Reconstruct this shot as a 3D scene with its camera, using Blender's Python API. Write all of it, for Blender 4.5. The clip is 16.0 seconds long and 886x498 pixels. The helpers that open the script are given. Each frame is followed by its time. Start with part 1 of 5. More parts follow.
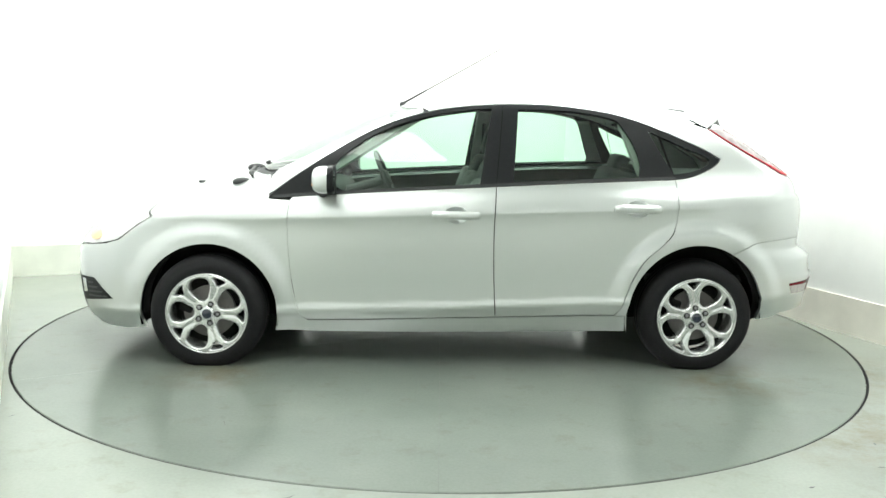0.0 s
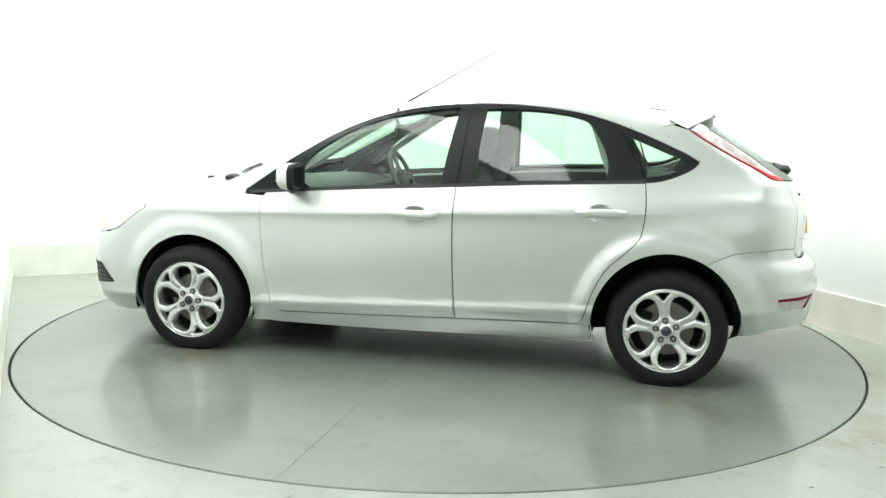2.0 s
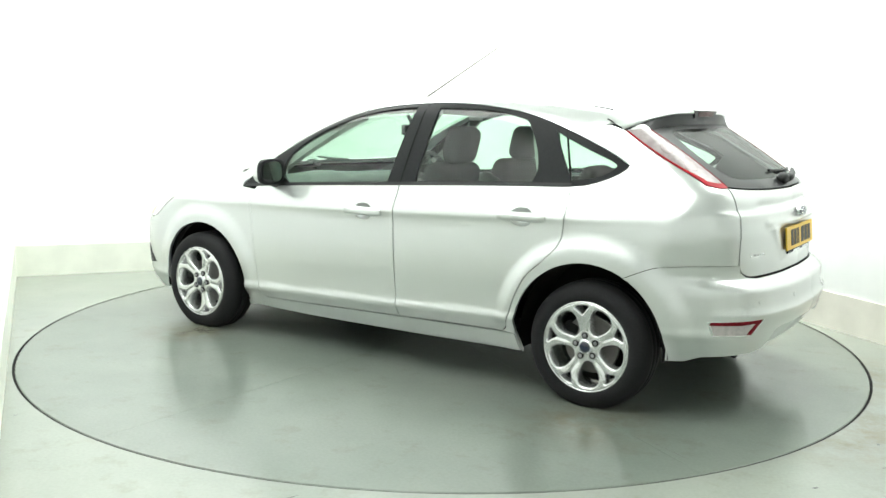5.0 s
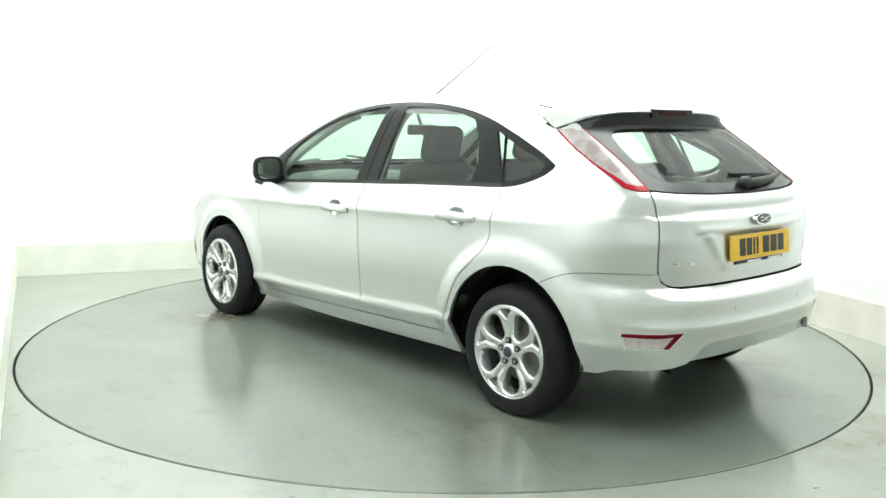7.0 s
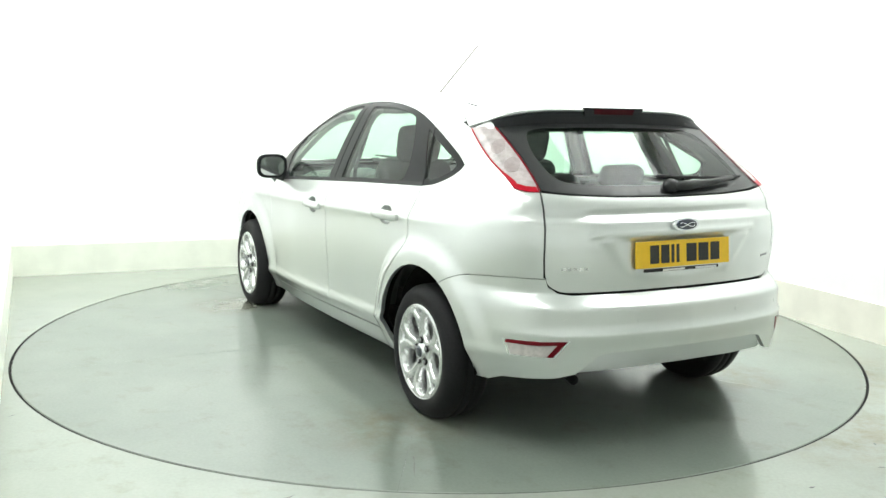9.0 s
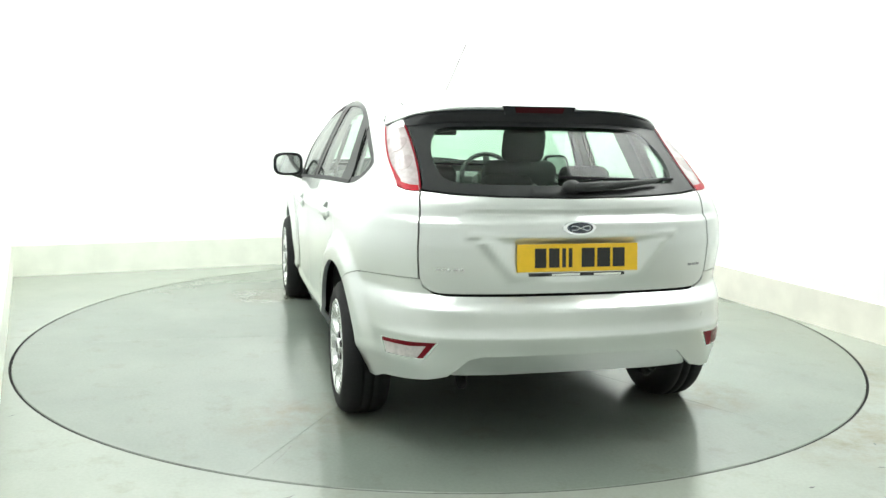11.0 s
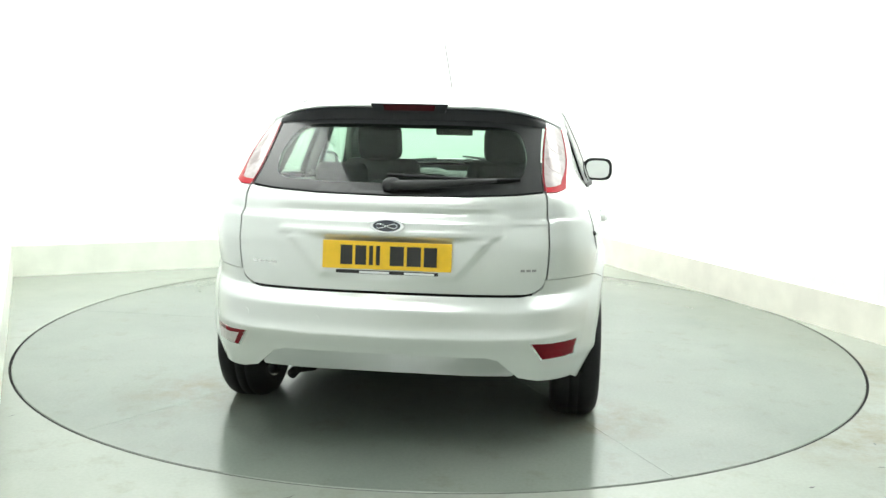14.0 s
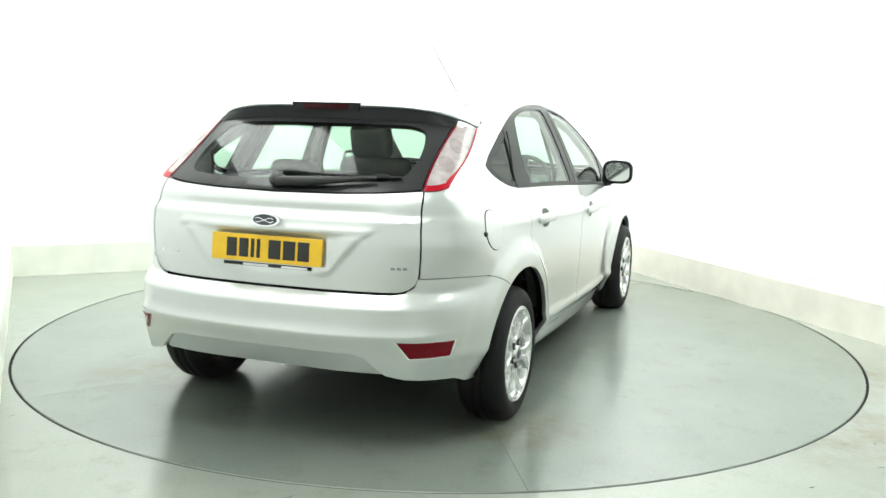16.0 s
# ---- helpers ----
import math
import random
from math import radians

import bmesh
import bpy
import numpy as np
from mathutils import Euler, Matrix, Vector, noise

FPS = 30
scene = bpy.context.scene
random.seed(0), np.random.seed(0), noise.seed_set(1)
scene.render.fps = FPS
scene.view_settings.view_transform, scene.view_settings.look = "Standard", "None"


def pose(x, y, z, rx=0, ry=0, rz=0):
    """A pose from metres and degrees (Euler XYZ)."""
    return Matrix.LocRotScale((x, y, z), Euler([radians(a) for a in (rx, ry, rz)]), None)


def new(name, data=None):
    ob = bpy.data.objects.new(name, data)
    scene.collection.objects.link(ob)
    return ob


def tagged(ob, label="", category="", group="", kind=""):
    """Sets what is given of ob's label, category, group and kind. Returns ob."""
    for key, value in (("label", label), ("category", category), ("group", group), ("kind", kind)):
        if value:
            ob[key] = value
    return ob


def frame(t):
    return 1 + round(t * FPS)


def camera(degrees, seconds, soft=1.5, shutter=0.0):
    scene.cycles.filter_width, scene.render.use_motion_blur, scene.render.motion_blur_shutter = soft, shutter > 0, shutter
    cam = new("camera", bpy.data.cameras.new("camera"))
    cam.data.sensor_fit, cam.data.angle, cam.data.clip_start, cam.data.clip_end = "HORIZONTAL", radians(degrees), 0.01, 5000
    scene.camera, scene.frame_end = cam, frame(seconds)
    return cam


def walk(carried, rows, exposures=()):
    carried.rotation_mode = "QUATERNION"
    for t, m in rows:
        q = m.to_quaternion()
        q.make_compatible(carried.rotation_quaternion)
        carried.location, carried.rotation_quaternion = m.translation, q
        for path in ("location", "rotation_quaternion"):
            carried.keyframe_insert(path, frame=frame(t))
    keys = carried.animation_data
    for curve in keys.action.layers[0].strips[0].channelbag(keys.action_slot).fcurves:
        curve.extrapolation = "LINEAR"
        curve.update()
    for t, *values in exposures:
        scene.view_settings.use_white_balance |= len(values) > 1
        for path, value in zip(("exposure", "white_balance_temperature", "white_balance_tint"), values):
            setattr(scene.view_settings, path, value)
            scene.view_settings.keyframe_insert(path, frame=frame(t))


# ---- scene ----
cam = camera(52.42, 16.0, soft=1.5)
EYE = Vector((0.0, -5.595, 1.383))
# The picture slips sideways a little: seconds and degrees of turn.
SLIPS = [(0.0, 0.0), (1.5, 0.0), (2.0, -0.03), (2.5, -0.03), (3.0, 0.0), (3.5, 0.055), (4.0, 0.11), (4.2, 0.13), (6.3, 0.225), (7.0, 0.215),
         (7.2, 0.12), (7.5, 0.02), (8.0, 0.0), (16.0, 0.0)]
walk(cam, [(t, pose(*EYE, 0, 0, -0.08 + slip) @ pose(0, 0, 0, 90 - 8.74) @ pose(0, 0, 0, 0, 0, 1.193)) for t, slip in SLIPS])

# ---- light ----
scene.view_settings.exposure = 0.0
world = bpy.data.worlds.new("world")
scene.world = world
world.use_nodes = True
world.node_tree.nodes["Background"].inputs[0].default_value = (0.8, 0.9, 1.0, 1)
world.node_tree.nodes["Background"].inputs[1].default_value = 0.1
PANEL_GLOW = 7.1


# ---- materials ----
def material(name):
    mat = bpy.data.materials.new(name)
    mat.use_nodes = True
    nodes, links = mat.node_tree.nodes, mat.node_tree.links
    return mat, nodes, links, nodes["Principled BSDF"]


def rough_noise(nodes, links, scale, detail=4, coords="Object"):
    tc = nodes.new("ShaderNodeTexCoord")
    n = nodes.new("ShaderNodeTexNoise")
    n.inputs["Scale"].default_value, n.inputs["Detail"].default_value = scale, detail
    links.new(tc.outputs[coords], n.inputs["Vector"])
    return n


def ramp(nodes, links, fac, a, b, low=0.35, high=0.65):
    r = nodes.new("ShaderNodeValToRGB")
    r.color_ramp.elements[0].position, r.color_ramp.elements[0].color = low, (*a, 1)
    r.color_ramp.elements[1].position, r.color_ramp.elements[1].color = high, (*b, 1)
    links.new(fac, r.inputs[0])
    return r


def plain(name, colour, rough=0.5, metal=0.0, coat=0.0, scale=60.0, vary=0.06, bump=0.0, rough_vary=0.05, coat_rough=0.03, spec=0.5):
    mat, nodes, links, b = material(name)
    n = rough_noise(nodes, links, scale)
    lo, hi = [max(c * (1 - vary), 0) for c in colour], [min(c * (1 + vary), 1) for c in colour]
    links.new(ramp(nodes, links, n.outputs["Fac"], lo, hi).outputs[0], b.inputs["Base Color"])
    big = rough_noise(nodes, links, scale / 12)
    mr = nodes.new("ShaderNodeMapRange")
    mr.inputs["To Min"].default_value, mr.inputs["To Max"].default_value = max(rough - rough_vary, 0.01), rough + rough_vary
    links.new(big.outputs["Fac"], mr.inputs["Value"])
    links.new(mr.outputs[0], b.inputs["Roughness"])
    b.inputs["Metallic"].default_value = metal
    b.inputs["Specular IOR Level"].default_value = spec
    b.inputs["Coat Weight"].default_value, b.inputs["Coat Roughness"].default_value = coat, coat_rough
    if bump:
        bp = nodes.new("ShaderNodeBump")
        bp.inputs["Strength"].default_value, bp.inputs["Distance"].default_value = bump, 0.002
        links.new(n.outputs["Fac"], bp.inputs["Height"])
        links.new(bp.outputs[0], b.inputs["Normal"])
    return mat


def pane_glass(name, tint, gloss=1.0):
    """A thin pane: what lies behind shows through its tint, and it mirrors by Fresnel."""
    mat, nodes, links, b = material(name)
    nodes.remove(b)
    out = nodes["Material Output"]
    clear, mirror = nodes.new("ShaderNodeBsdfTransparent"), nodes.new("ShaderNodeBsdfGlossy")
    clear.inputs[0].default_value = (*tint, 1)
    mirror.inputs["Roughness"].default_value = 0.02
    fr, mix = nodes.new("ShaderNodeLayerWeight"), nodes.new("ShaderNodeMixShader")
    fr.inputs["Blend"].default_value = 0.5
    power, mul = nodes.new("ShaderNodeMath"), nodes.new("ShaderNodeMath")
    power.operation, mul.operation = "POWER", "MULTIPLY_ADD"
    power.inputs[1].default_value = 5.0
    mul.inputs[1].default_value, mul.inputs[2].default_value = 0.84 * gloss, 0.05 * gloss
    links.new(fr.outputs["Facing"], power.inputs[0])
    links.new(power.outputs[0], mul.inputs[0])
    links.new(mul.outputs[0], mix.inputs[0])
    links.new(clear.outputs[0], mix.inputs[1])
    links.new(mirror.outputs[0], mix.inputs[2])
    links.new(mix.outputs[0], out.inputs["Surface"])
    return mat


def floor_paint(name, a, b_, seed, stains_and_reflection=()):
    """Worn, glossy grey-green floor paint with dull patches, tyre dust and fine scratches."""
    mat, nodes, links, b = material(name)
    tc = nodes.new("ShaderNodeTexCoord")
    mp = nodes.new("ShaderNodeMapping")
    mp.inputs["Location"].default_value = (seed, seed * 2, 0)
    links.new(tc.outputs["Object"], mp.inputs[0])
    def noise_tex(scale, detail, rough=0.5):
        n = nodes.new("ShaderNodeTexNoise")
        n.inputs["Scale"].default_value, n.inputs["Detail"].default_value, n.inputs["Roughness"].default_value = scale, detail, rough
        links.new(mp.outputs[0], n.inputs["Vector"])
        return n
    cloud, fine, spots = noise_tex(0.9, 5, 0.6), noise_tex(70, 4), noise_tex(5.5, 6, 0.7)
    base = ramp(nodes, links, cloud.outputs["Fac"], a, b_, 0.3, 0.7)
    dirt = ramp(nodes, links, spots.outputs["Fac"], (1, 1, 1), (0.70, 0.62, 0.50), 0.55, 0.80)
    mul = nodes.new("ShaderNodeMixRGB")
    mul.blend_type = "MULTIPLY"
    mul.inputs[0].default_value = 0.55
    links.new(base.outputs[0], mul.inputs[1])
    links.new(dirt.outputs[0], mul.inputs[2])
    grain = ramp(nodes, links, fine.outputs["Fac"], (0.94, 0.94, 0.94), (1.0, 1.0, 1.0))
    mul2 = nodes.new("ShaderNodeMixRGB")
    mul2.blend_type = "MULTIPLY"
    mul2.inputs[0].default_value = 1.0
    links.new(mul.outputs[0], mul2.inputs[1])
    links.new(grain.outputs[0], mul2.inputs[2])
    shade = mul2.outputs[0]
    patchy = ramp(nodes, links, noise_tex(3.2, 7, 0.75).outputs["Fac"], (0, 0, 0), (1, 1, 1), 0.38, 0.66)
    # brown patches: floor dirt, and on the deck a painted reflection of the skirting
    for x, y, reach in stains_and_reflection:
        away = nodes.new("ShaderNodeVectorMath")
        away.operation = "DISTANCE"
        away.inputs[1].default_value = (x, y, 0)
        links.new(tc.outputs["Object"], away.inputs[0])
        fade = nodes.new("ShaderNodeMapRange")
        fade.interpolation_type = "SMOOTHSTEP"
        fade.inputs["From Min"].default_value, fade.inputs["From Max"].default_value = reach, reach * 0.2
        links.new(away.outputs["Value"], fade.inputs["Value"])
        amount = nodes.new("ShaderNodeMath")
        amount.operation = "MULTIPLY"
        links.new(fade.outputs[0], amount.inputs[0])
        links.new(patchy.outputs[0], amount.inputs[1])
        browned = nodes.new("ShaderNodeMixRGB")
        browned.blend_type = "MULTIPLY"
        browned.inputs[2].default_value = (0.80, 0.66, 0.54, 1)
        links.new(amount.outputs[0], browned.inputs[0])
        links.new(shade, browned.inputs[1])
        shade = browned.outputs[0]
    links.new(shade, b.inputs["Base Color"])
    mr = nodes.new("ShaderNodeMapRange")
    mr.inputs["To Min"].default_value, mr.inputs["To Max"].default_value = 0.13, 0.27
    links.new(spots.outputs["Fac"], mr.inputs["Value"])
    links.new(mr.outputs[0], b.inputs["Roughness"])
    b.inputs["IOR"].default_value = 1.80
    bp = nodes.new("ShaderNodeBump")
    bp.inputs["Strength"].default_value, bp.inputs["Distance"].default_value = 0.03, 0.004
    links.new(spots.outputs["Fac"], bp.inputs["Height"])
    links.new(bp.outputs[0], b.inputs["Normal"])
    return mat


def glow(name, colour, strength):
    mat, nodes, links, b = material(name)
    b.inputs["Base Color"].default_value = (0.9, 0.9, 0.9, 1)
    b.inputs["Emission Color"].default_value, b.inputs["Emission Strength"].default_value = (*colour, 1), strength
    return mat


WALL = plain("white wall paint", (0.86, 0.87, 0.86), 0.7, scale=9, vary=0.012, bump=0.05)
KICK = plain("cream skirting paint", (0.74, 0.76, 0.68), 0.45, scale=5, vary=0.05)
KICK_WARM = plain("warm cream skirting paint", (0.78, 0.75, 0.68), 0.45, scale=5, vary=0.05)
# one paint: outer floor lightened for wall reflection, disc darkened for the car's shade
FLOOR = floor_paint("grey-green floor paint", (0.250, 0.278, 0.245), (0.312, 0.337, 0.295), 3.0, ((1.95, -1.75, 0.75), (2.15, -0.75, 0.6)))
# the first deck patch paints in the skirting's brown reflection
DISC = floor_paint("floor paint with car shade", (0.166, 0.196, 0.170), (0.214, 0.238, 0.208), 9.0, ((-1.50, 1.02, 0.48), (-1.52, -0.95, 0.42), (1.2, 1.0, 0.4)))
DARK_GAP = plain("dark gap", (0.03, 0.032, 0.03), 0.6)
SEAM = plain("dirty joint", (0.075, 0.085, 0.075), 0.6)
SCUFF = plain("dark scuff mark", (0.045, 0.043, 0.038), 0.6, scale=200, vary=0.3)
SILVER = plain("silver metallic paint", (0.630, 0.651, 0.642), 0.29, 0.78, 1.0, scale=900, vary=0.012, rough_vary=0.015)
BLACK = plain("black trim", (0.014, 0.015, 0.016), 0.34, 0, 0.0, spec=0.14)
PLASTIC = plain("black grained plastic", (0.014, 0.015, 0.016), 0.6, bump=0.3, scale=300)
UNDER = plain("dark underbody", (0.010, 0.010, 0.010), 0.9, spec=0.15)
RUBBER = plain("tyre rubber", (0.010, 0.010, 0.011), 0.70, scale=120, bump=0.2, vary=0.15, spec=0.25)
ALLOY = plain("silver alloy", (0.68, 0.69, 0.69), 0.25, 0.82, 0.4, scale=400, vary=0.012)
BRAKE = plain("dull brake iron", (0.13, 0.125, 0.12), 0.5, 0.7)
STEEL = plain("brake steel", (0.30, 0.30, 0.31), 0.38, 0.9)
CHROME = plain("chrome", (0.78, 0.79, 0.80), 0.08, 1.0, vary=0.02)
BADGE = plain("dark blue enamel", (0.006, 0.013, 0.042), 0.2, 0, 0.6)
RED = plain("red lens", (0.34, 0.003, 0.013), 0.30, 0, 0.0, spec=0.12)
DARK_RED = plain("dark red lens", (0.15, 0.003, 0.009), 0.22, 0, 0.0, spec=0.18)
STOP_RED = plain("unlit stop lamp lens", (0.035, 0.002, 0.004), 0.25, 0, 0.0, spec=0.12)
CLEAR = plain("clear ribbed lens", (0.37, 0.325, 0.33), 0.16, 0.0, 0.25, scale=30, vary=0.14, bump=0.15, spec=0.25)
BULB_CUP = plain("rosy bulb reflector", (0.335, 0.285, 0.29), 0.16, 0.1, 0.25, scale=30, vary=0.10, spec=0.25)
FOG_LENS = plain("smoky clear lens", (0.50, 0.46, 0.455), 0.16, 0.0, 0.5, scale=40, vary=0.12, bump=0.2, spec=0.3)
HEAD_LENS = plain("clear head lamp lens", (0.74, 0.74, 0.73), 0.12, 0.3, 1.0, scale=30, vary=0.08, bump=0.15)
AMBER = plain("amber reflector", (0.80, 0.50, 0.28), 0.2, 0, 1.0)
YELLOW = plain("yellow number plate", (0.75, 0.46, 0.015), 0.35, scale=30, vary=0.04)
INK = plain("black print", (0.012, 0.012, 0.012), 0.5)
CLOTH = plain("charcoal seat cloth", (0.045, 0.046, 0.048), 0.85, scale=240, vary=0.3, bump=0.4)
LEATHER = plain("grey seat side panels", (0.16, 0.16, 0.16), 0.6, scale=90, vary=0.1)
CABIN = plain("dark cabin plastic", (0.05, 0.052, 0.053), 0.6, scale=200, bump=0.2)
TRIM_GREY = plain("pale grey headlining", (0.34, 0.35, 0.33), 0.9, scale=200, vary=0.08)
GLASS = pane_glass("green-tinted glass", (0.70, 0.86, 0.755))
REAR_GLASS = pane_glass("green-tinted rear glass", (0.62, 0.77, 0.67), 0.65)
BLACK_GLASS = plain("black printed glass", (0.014, 0.015, 0.016), 0.28, 0, 0.0, rough_vary=0.02, spec=0.24)
MIRROR = plain("mirror glass", (0.80, 0.82, 0.82), 0.02, 1.0, vary=0.01)
LAMP_PANEL = glow("lit diffuser", (0.955, 1.0, 0.955), PANEL_GLOW)


VALANCE = plain("matt grey plastic", (0.075, 0.08, 0.078), 0.5, 0.2, bump=0.2, scale=300)


AERIAL = plain("grey aerial rod", (0.08, 0.08, 0.08), 0.4, 0.3)


# ---- building helpers ----
def mesh_of(name, bm, mat, parent=None, label="", smooth=False):
    me = bpy.data.meshes.new(name)
    bm.normal_update()
    bm.to_mesh(me)
    bm.free()
    me.materials.append(mat)
    if smooth:
        me.shade_smooth()
    ob = new(name, me)
    if parent:
        ob.parent = parent
    if label:
        tagged(ob, label)
    return ob


part = mesh_of


def add_box(bm, lo, hi, bevel=0.0, m=None):
    made = bmesh.ops.create_cube(bm, size=1)["verts"]
    for v in made:
        v.co = Vector([lo[i] + (v.co[i] + 0.5) * (hi[i] - lo[i]) for i in range(3)])
    if bevel:
        edges = list({e for v in made for e in v.link_edges})
        made = list({v for f in bmesh.ops.bevel(bm, geom=edges, offset=bevel, segments=3, profile=0.5, affect="EDGES")["faces"] for v in f.verts} | {v for v in made if v.is_valid})
    if m is not None:
        bmesh.ops.transform(bm, matrix=m, verts=[v for v in made if v.is_valid])
    return made


def box(name, lo, hi, mat, parent=None, bevel=0.0, label="", m=None):
    bm = bmesh.new()
    add_box(bm, lo, hi, bevel, m)
    return mesh_of(name, bm, mat, parent, label)


def lathe(bm, profile, steps=64, centre=(0, 0, 0), axis="y"):
    """Turns (radius, along) about the axis."""
    rings = []
    for i in range(steps):
        a = 2 * math.pi * i / steps
        ring = []
        for r, h in profile:
            p = (r * math.cos(a), h, r * math.sin(a)) if axis == "y" else (r * math.cos(a), r * math.sin(a), h)
            ring.append(bm.verts.new(Vector(p) + Vector(centre)))
        rings.append(ring)
    for i in range(steps):
        a, b = rings[i], rings[(i + 1) % steps]
        for j in range(len(profile) - 1):
            bm.faces.new((a[j], a[j + 1], b[j + 1], b[j]))
    bmesh.ops.recalc_face_normals(bm, faces=bm.faces)


def tube(bm, pts, r, sides=10):
    pts = [Vector(q) for q in pts]
    rings = []
    for i, q in enumerate(pts):
        d = (pts[min(i + 1, len(pts) - 1)] - pts[max(i - 1, 0)]).normalized()
        side = d.cross(Vector((0, 0, 1)))
        side = side.normalized() if side.length > 1e-4 else Vector((1, 0, 0))
        up = side.cross(d)
        rad = r[i] if isinstance(r, (list, tuple)) else r
        rings.append([bm.verts.new(q + side * rad * math.cos(2 * math.pi * k / sides) + up * rad * math.sin(2 * math.pi * k / sides)) for k in range(sides)])
    for a, b in zip(rings, rings[1:]):
        for k in range(sides):
            bm.faces.new((a[k], a[(k + 1) % sides], b[(k + 1) % sides], b[k]))
    bm.faces.new(rings[0])
    bm.faces.new(rings[-1])
    bmesh.ops.recalc_face_normals(bm, faces=bm.faces)


# ---- the room: a light box with a turntable; its long side lies about 24 degrees off the view ----
CORNER_L, CORNER_FL, CORNER_R, CORNER_FR = Vector((-3.437, 1.478)), Vector((-0.02, -6.05)), Vector((1.211, 3.472)), Vector((4.726, -4.75))
HEIGHT, SKIRT = 3.6, 0.245


def slab(name, pts, z0, z1, mat, label, kind="structure"):
    bm = bmesh.new()
    low = [bm.verts.new((*q, z0)) for q in pts]
    high = [bm.verts.new((*q, z1)) for q in pts]
    n = len(pts)
    bm.faces.new(low[::-1])
    bm.faces.new(high)
    for i in range(n):
        bm.faces.new((low[i], low[(i + 1) % n], high[(i + 1) % n], high[i]))
    bmesh.ops.recalc_face_normals(bm, faces=bm.faces)
    return tagged(mesh_of(name, bm, mat), label, kind=kind)


def wall_between(name, a, b, inside, mat, label):
    d = (b - a).normalized()
    out = Vector((-d.y, d.x))
    if out.dot(inside - a) > 0:
        out = -out
    a2, b2 = a - d * 0.2, b + d * 0.2
    slab(name, [a2, b2, b2 + out * 0.15, a2 + out * 0.15], -0.02, HEIGHT, WALL, label)
    inn = -out * 0.012
    slab("baseboard_" + name, [a, b, b + inn, a + inn], 0.0, SKIRT, mat, "cream painted skirting board along the studio wall")


MID = Vector((0.5, -1.0))
wall_between("wall_back", CORNER_L, CORNER_R, MID, KICK, "plain white painted studio wall, brightly lit")
wall_between("wall_right", CORNER_R, CORNER_FR, MID, KICK_WARM, "plain white painted studio wall, brightly lit")
wall_between("wall_left", CORNER_FL, CORNER_L, MID, KICK, "plain white painted studio wall, brightly lit")
wall_between("wall_front", CORNER_FR, CORNER_FL, MID, KICK, "plain white painted studio wall")
slab("ceiling", [CORNER_L + Vector((-0.2, 0)), CORNER_FL + Vector((0, -0.2)), CORNER_FR + Vector((0.2, 0)), CORNER_R + Vector((0, 0.2))], HEIGHT, HEIGHT + 0.12, WALL, "white painted studio ceiling")

# floor with a round pit for the turntable
RADIUS, GAP = 2.470, 0.013
bm = bmesh.new()
inner = [Vector((math.cos(2 * math.pi * i / 192), math.sin(2 * math.pi * i / 192))) for i in range(192)]
ring_a = [bm.verts.new((*(q * (RADIUS + GAP)), 0)) for q in inner]
ring_b = [bm.verts.new((*(q * (RADIUS + GAP)), -0.06)) for q in inner]
rim_pts = []
room = [CORNER_L, CORNER_FL, CORNER_FR, CORNER_R]
for q in inner:
    reach = 99.0
    for k in range(4):
        a, e = room[k], room[(k + 1) % 4] - room[k]
        den = q.x * e.y - q.y * e.x
        if abs(den) > 1e-6:
            along, across = (a.x * e.y - a.y * e.x) / den, (a.x * q.y - a.y * q.x) / den
            if along > 0 and -0.001 <= across <= 1.001:
                reach = min(reach, along)
    rim_pts.append(bm.verts.new((*(q * (max(reach, RADIUS + 0.02) + 0.06)), 0)))
for i in range(192):
    j = (i + 1) % 192
    bm.faces.new((ring_a[i], rim_pts[i], rim_pts[j], ring_a[j]))
    bm.faces.new((ring_a[i], ring_a[j], ring_b[j], ring_b[i]))
floor_ob = tagged(mesh_of("floor", bm, FLOOR), "worn grey-green painted studio floor", kind="structure")
for x, y, w, l, turn in ((1.42, -2.36, 0.006, 0.016, 20), (1.787, -2.147, 0.004, 0.022, 5), (1.883, -1.887, 0.006, 0.012, 80), (-0.541, -2.55, 0.003, 0.05, 40), (2.25, -1.6, 0.004, 0.018, 130), (-1.9, -1.75, 0.003, 0.02, 60)):
    bm = bmesh.new()
    ring_ = [bm.verts.new(pose(x, y, 0.0012, 0, 0, turn) @ Vector((l * math.cos(a) * (0.8 + 0.3 * math.sin(3 * a + x)), w * math.sin(a), 0))) for a in np.linspace(0, 2 * math.pi, 11, endpoint=False)]
    bm.faces.new(ring_)
    part("paint_chip", bm, DARK_GAP, floor_ob)
bm = bmesh.new()
bmesh.ops.create_circle(bm, cap_ends=True, segments=96, radius=RADIUS + 0.2)
bmesh.ops.translate(bm, verts=bm.verts, vec=(0, 0, -0.055))
tagged(mesh_of("turntable_pit", bm, DARK_GAP), "dark pit under the turntable", kind="structure")


bm = bmesh.new()
lathe(bm, [(RADIUS - 0.001, -0.004), (RADIUS + GAP + 0.001, -0.004), (RADIUS + GAP + 0.001, -0.05)], 192, axis="z")
part("edge_seal", bm, UNDER, floor_ob, "black rubber seal round the turntable")


